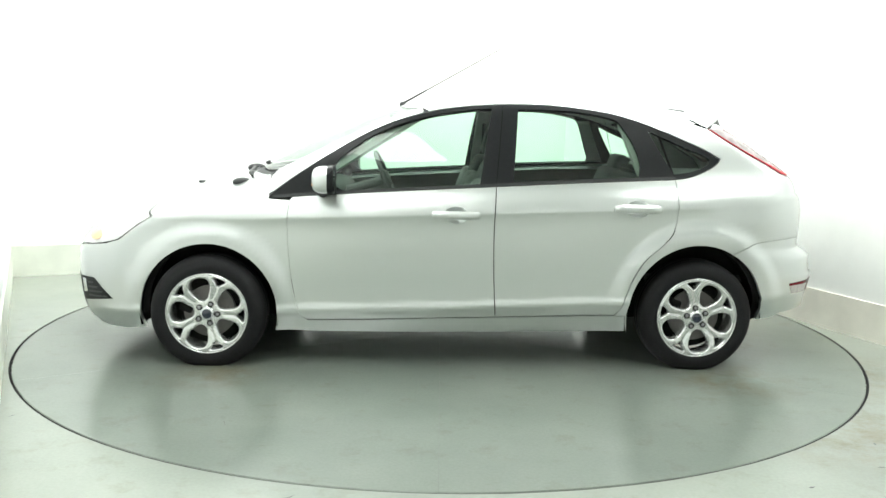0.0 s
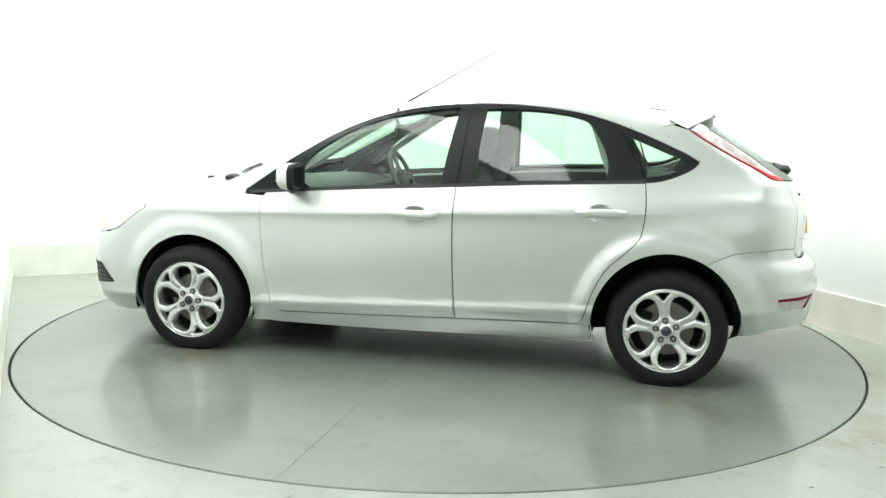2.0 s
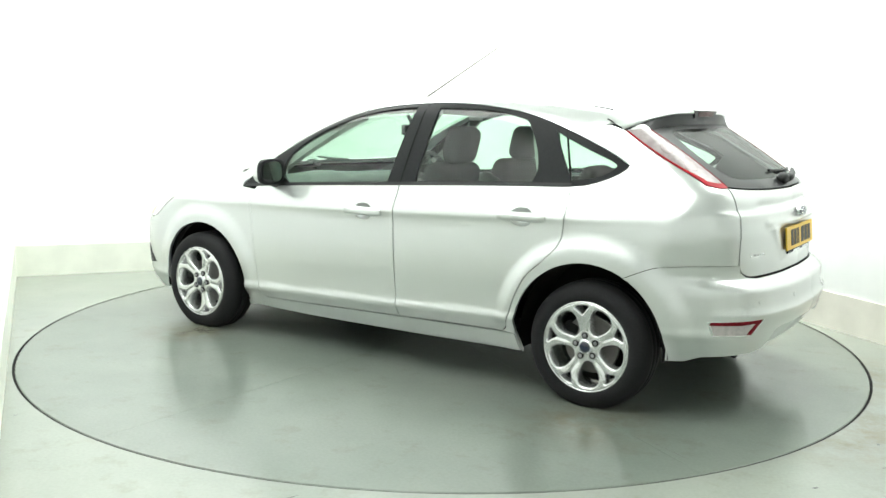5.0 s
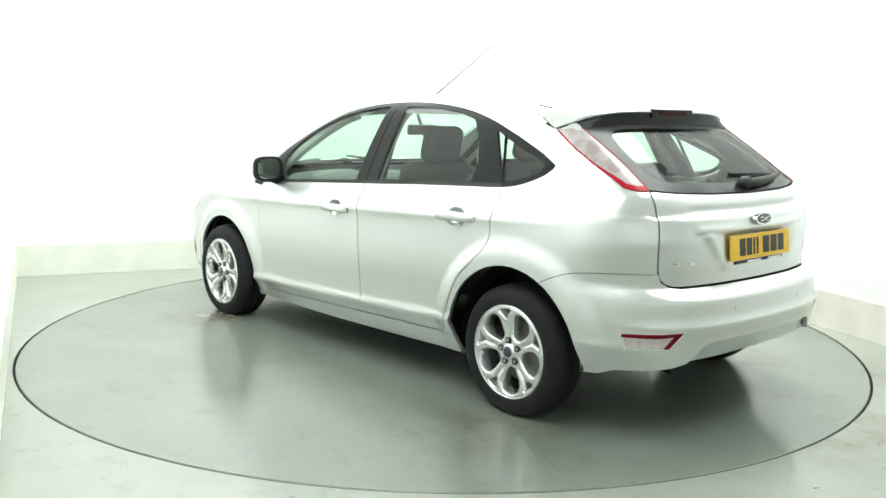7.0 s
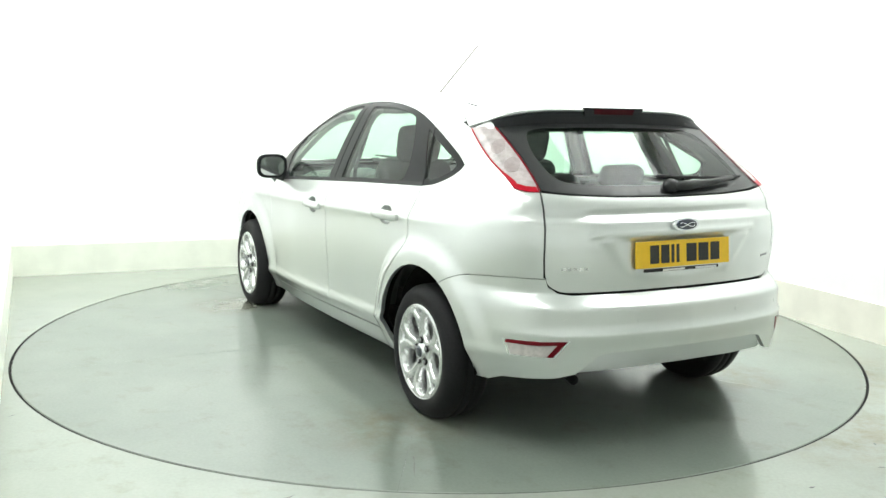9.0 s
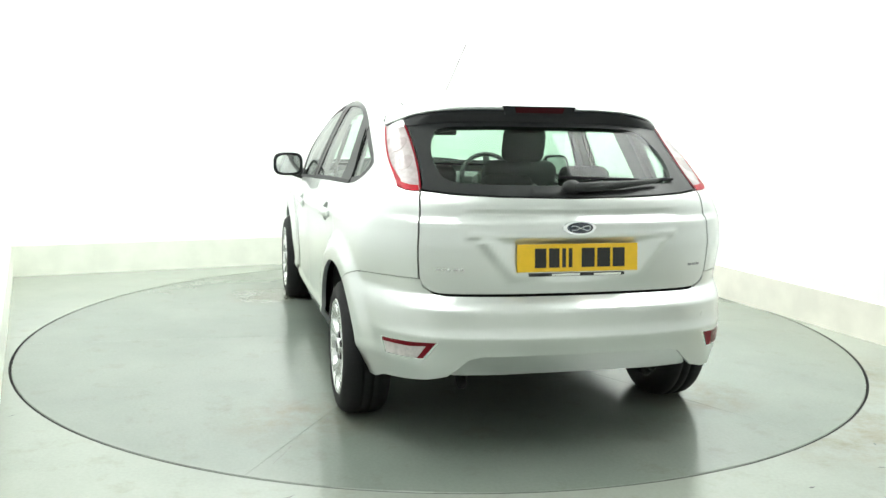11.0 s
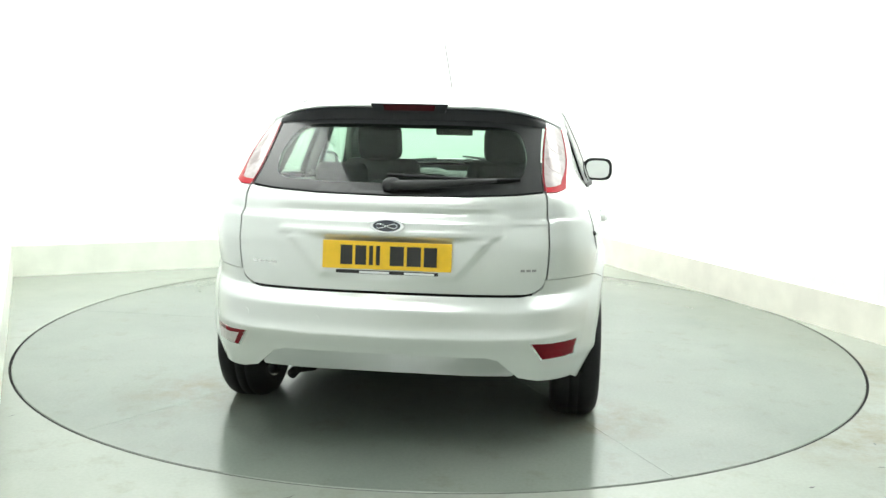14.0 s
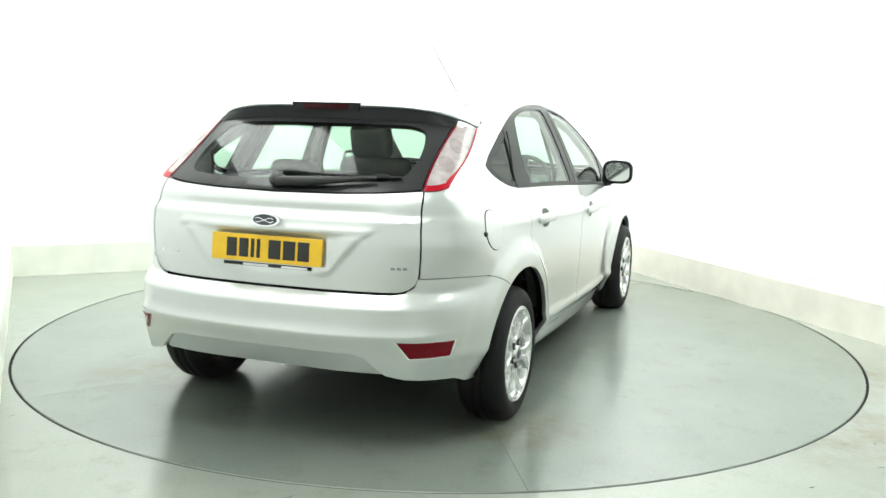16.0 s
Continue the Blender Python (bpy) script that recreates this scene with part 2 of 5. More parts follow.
def turntable():
    root = tagged(new("turntable"), "round grey-green floor turntable with radial joints", "turntable")
    bm = bmesh.new()
    lathe(bm, [(0.0001, -0.0016), (1.2, -0.0016), (RADIUS - 0.006, -0.0016), (RADIUS - 0.006, -0.045)], 96, axis="z")
    part("joint_filler", bm, SEAM, root, "dirty joints between the deck plates")
    bm = bmesh.new()
    rows = []
    half = 0.0008
    for r in (0.02, 0.6, 1.2, 1.8, RADIUS - 0.004, RADIUS, RADIUS):
        turn = math.asin(half / r)
        row = []
        for k in range(33):
            a = turn + (radians(60) - 2 * turn) * k / 32
            row.append(bm.verts.new((r * math.cos(a), r * math.sin(a), {5: -0.004, 6: -0.05}.get(len(rows), 0.0))))
        rows.append(row)
    for a, b in zip(rows, rows[1:]):
        for k in range(32):
            bm.faces.new((a[k], b[k], b[k + 1], a[k + 1]))
    for side in (0, 32):
        low = [bm.verts.new((v.co.x, v.co.y, -0.004)) for v in (r[side] for r in rows[:5])]
        for k in range(4):
            bm.faces.new((rows[k][side], rows[k + 1][side], low[k + 1], low[k]))
    bmesh.ops.recalc_face_normals(bm, faces=bm.faces)
    if sum(f.normal.z for f in bm.faces) < 0:
        bmesh.ops.reverse_faces(bm, faces=bm.faces)
    first = part("deck_plate", bm, DISC, root)
    for k in range(6):
        ob = first if k == 5 else new("deck_plate", first.data.copy())
        ob.parent = root
        ob.data.transform(Matrix.Rotation(radians(28.6 + 60 * k), 4, "Z"))
    for r0, r1, a0, a1, w in ((1.755, 1.80, 149.2, 149.9, 0.006), (1.80, 1.835, 149.9, 149.3, 0.005), (2.13, 2.17, 149.3, 149.5, 0.007), (2.17, 2.33, 149.5, 149.8, 0.004), (0.83, 0.95, 88.9, 88.6, 0.003), (1.50, 1.58, 240.5, 239.6, 0.004), (1.2, 1.26, 196, 197.5, 0.005), (2.0, 2.04, 60, 61.2, 0.004)):
        bm = bmesh.new()
        p0, p1 = (Vector((r * math.cos(radians(a)), r * math.sin(radians(a)), 0.0006)) for r, a in ((r0, a0), (r1, a1)))
        d = (p1 - p0).normalized()
        n = Vector((-d.y, d.x, 0)) * w / 2
        left, right = [], []
        for k in range(9):
            c = p0.lerp(p1, k / 8)
            f = math.sin(math.pi * (k + 0.6) / 9.2) * (0.75 + 0.5 * noise.noise(c * 60))
            left.append(bm.verts.new(c + n * f))
            right.append(bm.verts.new(c - n * f))
        for k in range(8):
            bm.faces.new((left[k], right[k], right[k + 1], left[k + 1]))
        part("scuff", bm, SCUFF, root, "dark scuff on the deck")
    return root


TABLE = turntable()


def ceiling_light(cx, cy, length, width, turn):
    root = tagged(new("ceiling_light"), "long white softbox light panel under the ceiling", "ceiling light", "softbox lights")
    bm = bmesh.new()
    t = 0.04
    for lo, hi in (((-length / 2 - t, -width / 2 - t, -0.1), (length / 2 + t, -width / 2, 0)), ((-length / 2 - t, width / 2, -0.1), (length / 2 + t, width / 2 + t, 0)),
                   ((-length / 2 - t, -width / 2, -0.1), (-length / 2, width / 2, 0)), ((length / 2, -width / 2, -0.1), (length / 2 + t, width / 2, 0))):
        add_box(bm, lo, hi)
    part("frame", bm, WALL, root)
    box("diffuser", (-length / 2, -width / 2, -0.08), (length / 2, width / 2, -0.06), LAMP_PANEL, root)
    root.matrix_basis = pose(cx, cy, HEIGHT, 0, 0, turn)


ACROSS, ALONG = Vector((math.cos(radians(24)), math.sin(radians(24)))), Vector((-math.sin(radians(24)), math.cos(radians(24))))
for a, b, l, w, turn in ((-1.78, -0.6, 5.6, 0.95, 114), (1.66, -0.4, 5.6, 1.4, 114), (0.2, 2.0, 2.2, 1.5, 24)):
    c = ACROSS * a + ALONG * b
    ceiling_light(c.x, c.y, l, w, turn)

# ---- the hatchback's outer surface ----
def table(v, rows):
    xs, ys = zip(*sorted(rows))
    xs, ys = np.array(xs, float), np.array(ys, float)
    h = np.diff(xs)
    d = np.diff(ys) / h
    m = np.empty(len(xs))
    m[0], m[-1] = d[0], d[-1]
    m[1:-1] = np.where(d[:-1] * d[1:] > 0, 2 * d[:-1] * d[1:] / np.where(d[:-1] + d[1:] == 0, 1, d[:-1] + d[1:]), 0)
    v = np.clip(v, xs[0], xs[-1])
    i = np.clip(np.searchsorted(xs, v) - 1, 0, len(xs) - 2)
    s = (v - xs[i]) / h[i]
    return (ys[i] * (1 + 2 * s) * (1 - s) ** 2 + m[i] * h[i] * s * (1 - s) ** 2
            + ys[i + 1] * s * s * (3 - 2 * s) + m[i + 1] * h[i] * s * s * (s - 1))


def step(a, b, v):
    s = np.clip((v - a) / (b - a), 0, 1)
    return s * s * (3 - 2 * s)


def smax(a, b, k):
    h = np.maximum(k - np.abs(a - b), 0) / k
    return np.maximum(a, b) + h * h * k / 4


WHEEL_F, WHEEL_R = (1.325, 0.305), (-1.32, 0.310)
SIDE_Z = [(0.10, 0.77), (0.20, 0.826), (0.27, 0.858), (0.315, 0.880), (0.335, 0.8935), (0.348, 0.8960), (0.385, 0.8880), (0.44, 0.8890), (0.55, 0.8955), (0.66, 0.9005), (0.74, 0.9020), (0.79, 0.9038), (0.82, 0.9068), (0.840, 0.9112), (0.850, 0.9138),
          (0.862, 0.9115), (0.90, 0.8985), (0.97, 0.869), (1.02, 0.852), (1.10, 0.822), (1.20, 0.780), (1.30, 0.733), (1.40, 0.680), (1.5, 0.62)]
SIDE_FLAT = [(0.10, 0.77), (0.20, 0.826), (0.27, 0.858), (0.315, 0.880), (0.335, 0.8935), (0.348, 0.8960), (0.385, 0.8910), (0.44, 0.8930), (0.55, 0.8985), (0.66, 0.9025), (0.74, 0.9045), (0.80, 0.9042), (0.85, 0.9010),
             (0.90, 0.8930), (0.97, 0.869), (1.02, 0.852), (1.10, 0.822), (1.20, 0.780), (1.30, 0.733), (1.40, 0.680), (1.5, 0.62)]
SIDE_LOW = [(-2.3, 0.84), (-2.0, 0.88), (-1.7, 0.918), (-1.3, 0.957), (-0.8, 0.988), (-0.2, 1.0), (0.4, 0.995), (1.0, 0.962), (1.5, 0.955), (1.9, 0.93), (2.3, 0.86)]
SIDE_UP = [(-2.0, 0.82), (-1.6, 0.885), (-1.4, 0.912), (-1.0, 0.958), (-0.5, 0.995), (0.0, 1.0), (0.5, 0.985), (1.0, 0.945), (1.4, 0.90), (2.0, 0.80)]
REAR_Z = [(0.12, -1.98), (0.20, -2.050), (0.27, -2.090), (0.36, -2.112), (0.44, -2.124), (0.500, -2.138), (0.511, -2.139), (0.522, -2.128), (0.545, -2.1235), (0.575, -2.122), (0.604, -2.121), (0.614, -2.114),
          (0.640, -2.085), (0.665, -2.048), (0.75, -2.050), (0.84, -2.050), (0.915, -2.040), (0.945, -2.035), (0.965, -2.015), (1.005, -2.002), (1.05, -1.975), (1.08, -1.935),
          (1.14, -1.845), (1.20, -1.755), (1.26, -1.66), (1.32, -1.565), (1.38, -1.47), (1.44, -1.36), (1.5, -1.2)]
REAR_SOFT = [(0.12, -1.98), (0.20, -2.050), (0.27, -2.088), (0.36, -2.108), (0.44, -2.120), (0.52, -2.126), (0.58, -2.120), (0.62, -2.102), (0.65, -2.072), (0.68, -2.050), (0.75, -2.050), (0.84, -2.050), (0.92, -2.040),
             (1.0, -2.005), (1.05, -1.975), (1.08, -1.935), (1.14, -1.845), (1.20, -1.755), (1.32, -1.565), (1.38, -1.47), (1.44, -1.36), (1.5, -1.2)]
FRONT_Z = [(0.10, 1.95), (0.17, 2.09), (0.24, 2.175), (0.34, 2.205), (0.50, 2.22), (0.60, 2.21), (0.68, 2.17), (0.75, 2.10), (0.82, 2.0), (0.9, 1.8)]
TOP_X = [(-2.2, 1.0), (-1.7, 1.30), (-1.45, 1.412), (-1.25, 1.446), (-0.93, 1.477), (-0.61, 1.495), (-0.29, 1.494), (0.03, 1.474), (0.20, 1.446), (0.36, 1.396), (0.60, 1.300), (0.90, 1.160), (1.15, 1.035),
         (1.22, 1.010), (1.34, 0.985), (1.62, 0.925), (1.90, 0.835), (2.06, 0.755), (2.2, 0.64)]
CROWN_X = [(-2.2, 0.10), (-0.5, 0.13), (0.2, 0.15), (0.8, 0.16), (1.3, 0.13), (1.8, 0.16), (2.2, 0.2)]


def hull(x, y, z):
    """Signed distance, about, to the painted skin; negative inside."""
    y = np.abs(y)
    up = step(0.80, 1.10, z)
    rake = 0.040 * (np.clip(x, -1.8, 1.2) + 0.2) * step(1.15, 0.9, z)
    sharp = step(-1.75, -1.20, x)
    side = (table(z + rake, SIDE_Z) * sharp + table(z + rake, SIDE_FLAT) * (1 - sharp)) * (table(x, SIDE_LOW) * (1 - up) + table(x, SIDE_UP) * up)
    for (cx, cz), reach, rise in ((WHEEL_F, 0.475, 0.029), (WHEEL_R, 0.515, 0.032)):
        r = np.hypot(x - cx, (z - cz) * 0.97)
        side = side + rise * step(reach, reach - 0.09, r) * step(1.0, 0.7, z) * (0.35 + 0.65 * step(0.20, 0.50, z))
    plain_side = step(0.62, 0.86, y)
    rear = table(z, REAR_Z) * (1 - plain_side) + table(z, REAR_SOFT) * plain_side + table(y, [(0, 0), (0.26, 0.014), (0.45, 0.048), (0.60, 0.098), (0.75, 0.19), (0.85, 0.30), (0.95, 0.46)]) * (0.92 + 0.25 * step(0.9, 0.6, z) * step(0.5, 0.8, y))
    front = table(z, FRONT_Z) - table(y, [(0, 0), (0.3, 0.03), (0.5, 0.085), (0.7, 0.165), (0.85, 0.30), (0.95, 0.44)])
    top = table(x, TOP_X) - table(x, CROWN_X) * y * y
    f = smax(y - side, (rear - x) * np.where(z > 1.05, 0.75, 1.0), 0.07 + 0.09 * step(1.08, 0.85, z))
    f = smax(f, x - front, 0.12)
    f = smax(f, (z - top) * 0.93, 0.07)
    return smax(f, 0.165 + 0.02 * step(0.4, -0.9, x) - z, 0.02)


AXLE = 0.9


def ray_of(u, z):
    """Start and way of the horizontal ray that meets the skin at u along the girth (u is x beside the doors)."""
    u = np.asarray(u, float)
    z = np.asarray(z, float)
    a = np.where(u < -AXLE, (-AXLE - u) / AXLE, np.where(u > AXLE, (u - AXLE) / AXLE, 0))
    x = np.clip(u, -AXLE, AXLE)
    sx = np.where(u < -AXLE, -1, 1)
    return np.stack([x, 0 * x, z], -1), np.stack([sx * np.sin(a), np.cos(a), 0 * a], -1)


def march(eye, way, level=0.0, far=1.6):
    lo, hi = np.zeros(len(eye)), np.full(len(eye), far)
    for _ in range(34):
        mid = (lo + hi) / 2
        q = eye + way * mid[:, None]
        inside = hull(q[:, 0], q[:, 1], q[:, 2]) < level
        lo, hi = np.where(inside, mid, lo), np.where(inside, hi, mid)
    return eye + way * ((lo + hi) / 2)[:, None]


def girth(pts, level=0.0):
    pts = np.asarray(pts, float)
    return march(*ray_of(pts[:, 0], pts[:, 1]), level)


def above(pts, level=0.0):
    pts = np.asarray(pts, float)
    one = np.ones(len(pts))
    return march(np.stack([pts[:, 0], pts[:, 1], 0.45 * one], -1), np.stack([0 * one, 0 * one, one], -1), level)


def slope(p):
    e = 0.002
    g = [hull(*(p + e * np.eye(3)[i]).T) - hull(*(p - e * np.eye(3)[i]).T) for i in range(3)]
    g = np.stack(g, -1)
    return g / np.maximum(np.linalg.norm(g, axis=1), 1e-9)[:, None]


def by_side(pts):
    """Outline points (x, z) as seen from the side, as (u, z)."""
    pts = np.asarray(pts, float)
    one = np.ones(len(pts))
    p = march(np.stack([pts[:, 0], 0 * one, pts[:, 1]], -1), np.stack([0 * one, one, 0 * one], -1))
    return [(u_of(*q), q[2]) for q in p]


def by_rear(pts):
    """Outline points (y, z) as seen from behind, as (u, z)."""
    pts = np.asarray(pts, float)
    one = np.ones(len(pts))
    p = march(np.stack([-AXLE * one, pts[:, 0], pts[:, 1]], -1), np.stack([-one, 0 * one, 0 * one], -1))
    return [(u_of(*q), q[2]) for q in p]


def u_of(x, y, z=0):
    if x < -AXLE:
        return -AXLE - AXLE * math.atan2(-AXLE - x, y)
    if x > AXLE:
        return AXLE + AXLE * math.atan2(x - AXLE, y)
    return x


def smooth_line(pts, sharp=(), n=8, closed=True):
    """A curve through pts; corners named in sharp stay corners."""
    pts = [np.asarray(q, float) for q in pts]
    m, out = len(pts), []
    for i in range(m if closed else m - 1):
        a, b = pts[i], pts[(i + 1) % m]
        p = a if i in sharp or (not closed and i == 0) else pts[i - 1]
        q = b if (i + 1) % m in sharp or (not closed and i == m - 2) else pts[(i + 2) % m]
        chord = np.linalg.norm(b - a)
        ta = (b - p) * chord / max(np.linalg.norm(b - a) + np.linalg.norm(a - p), 1e-9)
        tb = (q - a) * chord / max(np.linalg.norm(b - a) + np.linalg.norm(q - b), 1e-9)
        if i in sharp:
            ta = b - a
        if (i + 1) % m in sharp:
            tb = b - a
        for k in range(n):
            s = k / n
            out.append(a * (1 + 2 * s) * (1 - s) ** 2 + ta * s * (1 - s) ** 2 + b * s * s * (3 - 2 * s) + tb * s * s * (s - 1))
    if not closed:
        out.append(pts[-1])
    return out


# ---- skin panels ----
from mathutils.geometry import delaunay_2d_cdt


def inside_poly(pts, poly):
    x, y = pts[:, 0], pts[:, 1]
    c = np.zeros(len(pts), bool)
    px, py = poly[:, 0], poly[:, 1]
    for i in range(len(poly)):
        j = i - 1
        hit = (py[i] > y) != (py[j] > y)
        with np.errstate(divide="ignore", invalid="ignore"):
            c ^= hit & (x < (px[j] - px[i]) * (y - py[i]) / (py[j] - py[i]) + px[i])
    return c


def dense(poly, cell):
    out = []
    for i in range(len(poly)):
        a, b = poly[i], poly[(i + 1) % len(poly)]
        k = max(1, int(np.ceil(np.linalg.norm(b - a) / cell)))
        out += [a + (b - a) * s / k for s in range(k)]
    out = np.array(out)
    keep = [0]
    for i in range(1, len(out)):
        if np.linalg.norm(out[i] - out[keep[-1]]) > 1e-4:
            keep.append(i)
    return out[keep]


def shrink(poly, by):
    area = 0.5 * np.sum(poly[:, 0] * np.roll(poly[:, 1], -1) - np.roll(poly[:, 0], -1) * poly[:, 1])
    e = np.roll(poly, -1, 0) - poly
    n = np.stack([-e[:, 1], e[:, 0]], -1) / np.maximum(np.linalg.norm(e, axis=1), 1e-9)[:, None] * np.sign(area)
    m = n + np.roll(n, 1, 0)
    m /= np.maximum(np.linalg.norm(m, axis=1), 0.5)[:, None]
    return poly + m * by


def panel(name, outline, mat, parent, holes=(), onto=None, level=0.0, depth=0.020, cell=0.035, gap=0.0016, side=1, label="", shape=None, crease=False):
    """A pressed panel: an outline on the skin, filled with a fine net, with its edge turned in. side -1 mirrors it."""
    onto = onto or girth
    poly = shrink(dense(np.array(outline, float), cell), gap)
    rings = [poly] + [shrink(dense(np.array(h, float), cell), -gap) for h in holes]
    verts, edges = [], []
    for r in rings:
        b = len(verts)
        verts += [Vector(q) for q in r]
        edges += [(b + i, b + (i + 1) % len(r)) for i in range(len(r))]
    lo, hi = poly.min(0), poly.max(0)
    gx, gy = np.meshgrid(np.arange(lo[0] + cell / 2, hi[0], cell), np.arange(lo[1] + cell / 2, hi[1], cell))
    grid = np.stack([gx.ravel(), gy.ravel()], -1)
    if len(grid):
        ok = inside_poly(grid, poly)
        for r in rings[1:]:
            ok &= ~inside_poly(grid, r)
        grid = grid[ok]
        if len(grid):
            edge = np.concatenate(rings)
            near = np.array([np.min(np.hypot(*(edge - g).T)) for g in grid])
            keep = near > cell * 0.45
            if crease:
                xs = np.arange(-1.80, 1.60, 0.018)
                line = np.array([q for dz in (-0.030, -0.010, 0.0, 0.006, 0.012, 0.026) for q in by_side([(x, 0.850 + dz - 0.04 * (min(x, 1.2) + 0.2)) for x in xs])])
                ok = inside_poly(line, poly)
                for r in rings[1:]:
                    ok &= ~inside_poly(line, r)
                line = line[ok]
                line = line[[np.min(np.hypot(*(edge - g).T)) > 0.004 for g in line]] if len(line) else line
                if len(line):
                    keep &= np.array([np.min(np.hypot(*(line - g).T)) for g in grid]) > 0.010
                    verts += [Vector(q) for q in line]
            verts += [Vector(q) for q in grid[keep]]
    vo, eo, fo, *_ = delaunay_2d_cdt(verts, edges, [], 0, 1e-6)
    flat = np.array([tuple(v) for v in vo])
    tris = np.array([f for f in fo if len(f) == 3])
    mid = flat[tris].mean(1)
    ok = inside_poly(mid, poly)
    for r in rings[1:]:
        ok &= ~inside_poly(mid, r)
    tris = tris[ok]
    p = onto(flat, level)
    n = slope(p)
    if shape is not None:
        p = shape(p, n)
    a, b, c = p[tris[:, 0]], p[tris[:, 1]], p[tris[:, 2]]
    if shape is not None:
        raw, n = n, np.zeros_like(n)
        flat_n = np.cross(b - a, c - a)
        flat_n *= np.sign(np.einsum("ij,ij->i", flat_n, raw[tris[:, 0]]))[:, None]
        for k in range(3):
            np.add.at(n, tris[:, k], flat_n)
        n /= np.maximum(np.linalg.norm(n, axis=1), 1e-12)[:, None]
    turn = np.einsum("ij,ij->i", np.cross(b - a, c - a), n[tris[:, 0]]) < 0
    tris[turn] = tris[turn][:, [0, 2, 1]]
    count = {}
    for t in tris:
        for i in range(3):
            e = (t[i], t[(i + 1) % 3])
            count[e] = 1
    rim = [e for e in count if (e[1], e[0]) not in count]
    co, no, faces = [*map(tuple, p)], [*map(tuple, n)], [tuple(t) for t in tris.tolist()]
    for i, j in rim:
        k = len(co)
        d = p[j] - p[i]
        out = np.cross(d, n[i])
        out = out / max(np.linalg.norm(out), 1e-9)
        co += [tuple(p[i]), tuple(p[j]), tuple(p[j] - n[j] * depth), tuple(p[i] - n[i] * depth)]
        no += [tuple(out)] * 4
        faces.append((k, k + 3, k + 2, k + 1))
    co, no = np.array(co), np.array(no)
    if side < 0:
        co[:, 1] *= -1
        no[:, 1] *= -1
        faces = [f[::-1] for f in faces]
    me = bpy.data.meshes.new(name)
    me.from_pydata(co.tolist(), [], faces)
    me.validate()
    me.update()
    me.shade_smooth()
    if len(me.vertices) == len(no):
        me.normals_split_custom_set_from_vertices(no.tolist())
    me.materials.append(mat)
    ob = new(name, me)
    ob.parent = parent
    if label:
        tagged(ob, label)
    return ob


REAR_MID, FRONT_MID = -AXLE - AXLE * math.pi / 2, AXLE + AXLE * math.pi / 2


def both(half, mid):
    """Closes a half outline, given from the middle round to the middle, with its mirror image."""
    return list(half) + [(2 * mid - u, z) for u, z in reversed(half)]


def arch(centre, rx, rz, a0, a1, n=28):
    return [(centre[0] + rx * math.cos(radians(a0 + (a1 - a0) * i / n)), centre[1] + rz * math.sin(radians(a0 + (a1 - a0) * i / n))) for i in range(n + 1)]


def curve(pts, n=6):
    return smooth_line(pts, (), n, False)


ARCH_F = arch((1.325, 0.290), 0.366, 0.372, -16, 197)      # front bottom, over the top, to the sill
ARCH_R = arch((-1.312, 0.300), 0.377, 0.394, -16, 190)     # sill end, over the top, to the bumper
LINE_A = [(0.995, 0.902), (0.893, 0.896), (0.902, 0.80), (0.902, 0.70), (0.893, 0.56), (0.880, 0.45), (0.858, 0.34), (0.835, 0.272), (0.800, 0.247)]
LINE_B = [(-0.206, 0.990), (-0.198, 0.80), (-0.199, 0.63), (-0.208, 0.42), (-0.218, 0.282)]
LINE_C = [(-1.178, 1.040), (-1.186, 0.96), (-1.184, 0.87), (-1.164, 0.765), (-1.10, 0.690), (-1.01, 0.605), (-0.950, 0.50), (-0.915, 0.40), (-0.893, 0.332), (-0.862, 0.297)]
BONNET_SIDE = [(1.25, 0.735), (1.45, 0.735), (1.62, 0.715), (1.80, 0.650), (1.95, 0.55), (2.06, 0.36)]
BELT = [(1.017, 0.903), (0.807, 0.922), (0.329, 0.957), (-0.206, 0.990), (-0.695, 1.019), (-1.178, 1.040)]
TAIL = [(-1.178, 1.040), (-1.25, 1.050), (-1.324, 1.073), (-1.395, 1.107), (-1.43, 1.135)]
CANT = [(-1.438, 1.152), (-1.363, 1.195), (-1.145, 1.289), (-0.99, 1.345), (-0.835, 1.386), (-0.65, 1.412), (-0.464, 1.425), (-0.30, 1.426), (-0.12, 1.416), (0.02, 1.402), (0.155, 1.378), (0.339, 1.325), (0.52, 1.242),
        (0.697, 1.137), (0.844, 1.040), (0.96, 0.955)]


def scoop_line(xa, z):
    return smooth_line([(xa - 0.055, z), (xa - 0.085, z + 0.036), (xa - 0.125, z + 0.043), (xa - 0.165, z + 0.034), (xa - 0.185, z), (xa - 0.16, z - 0.036), (xa - 0.12, z - 0.044), (xa - 0.08, z - 0.034)], (), 4)


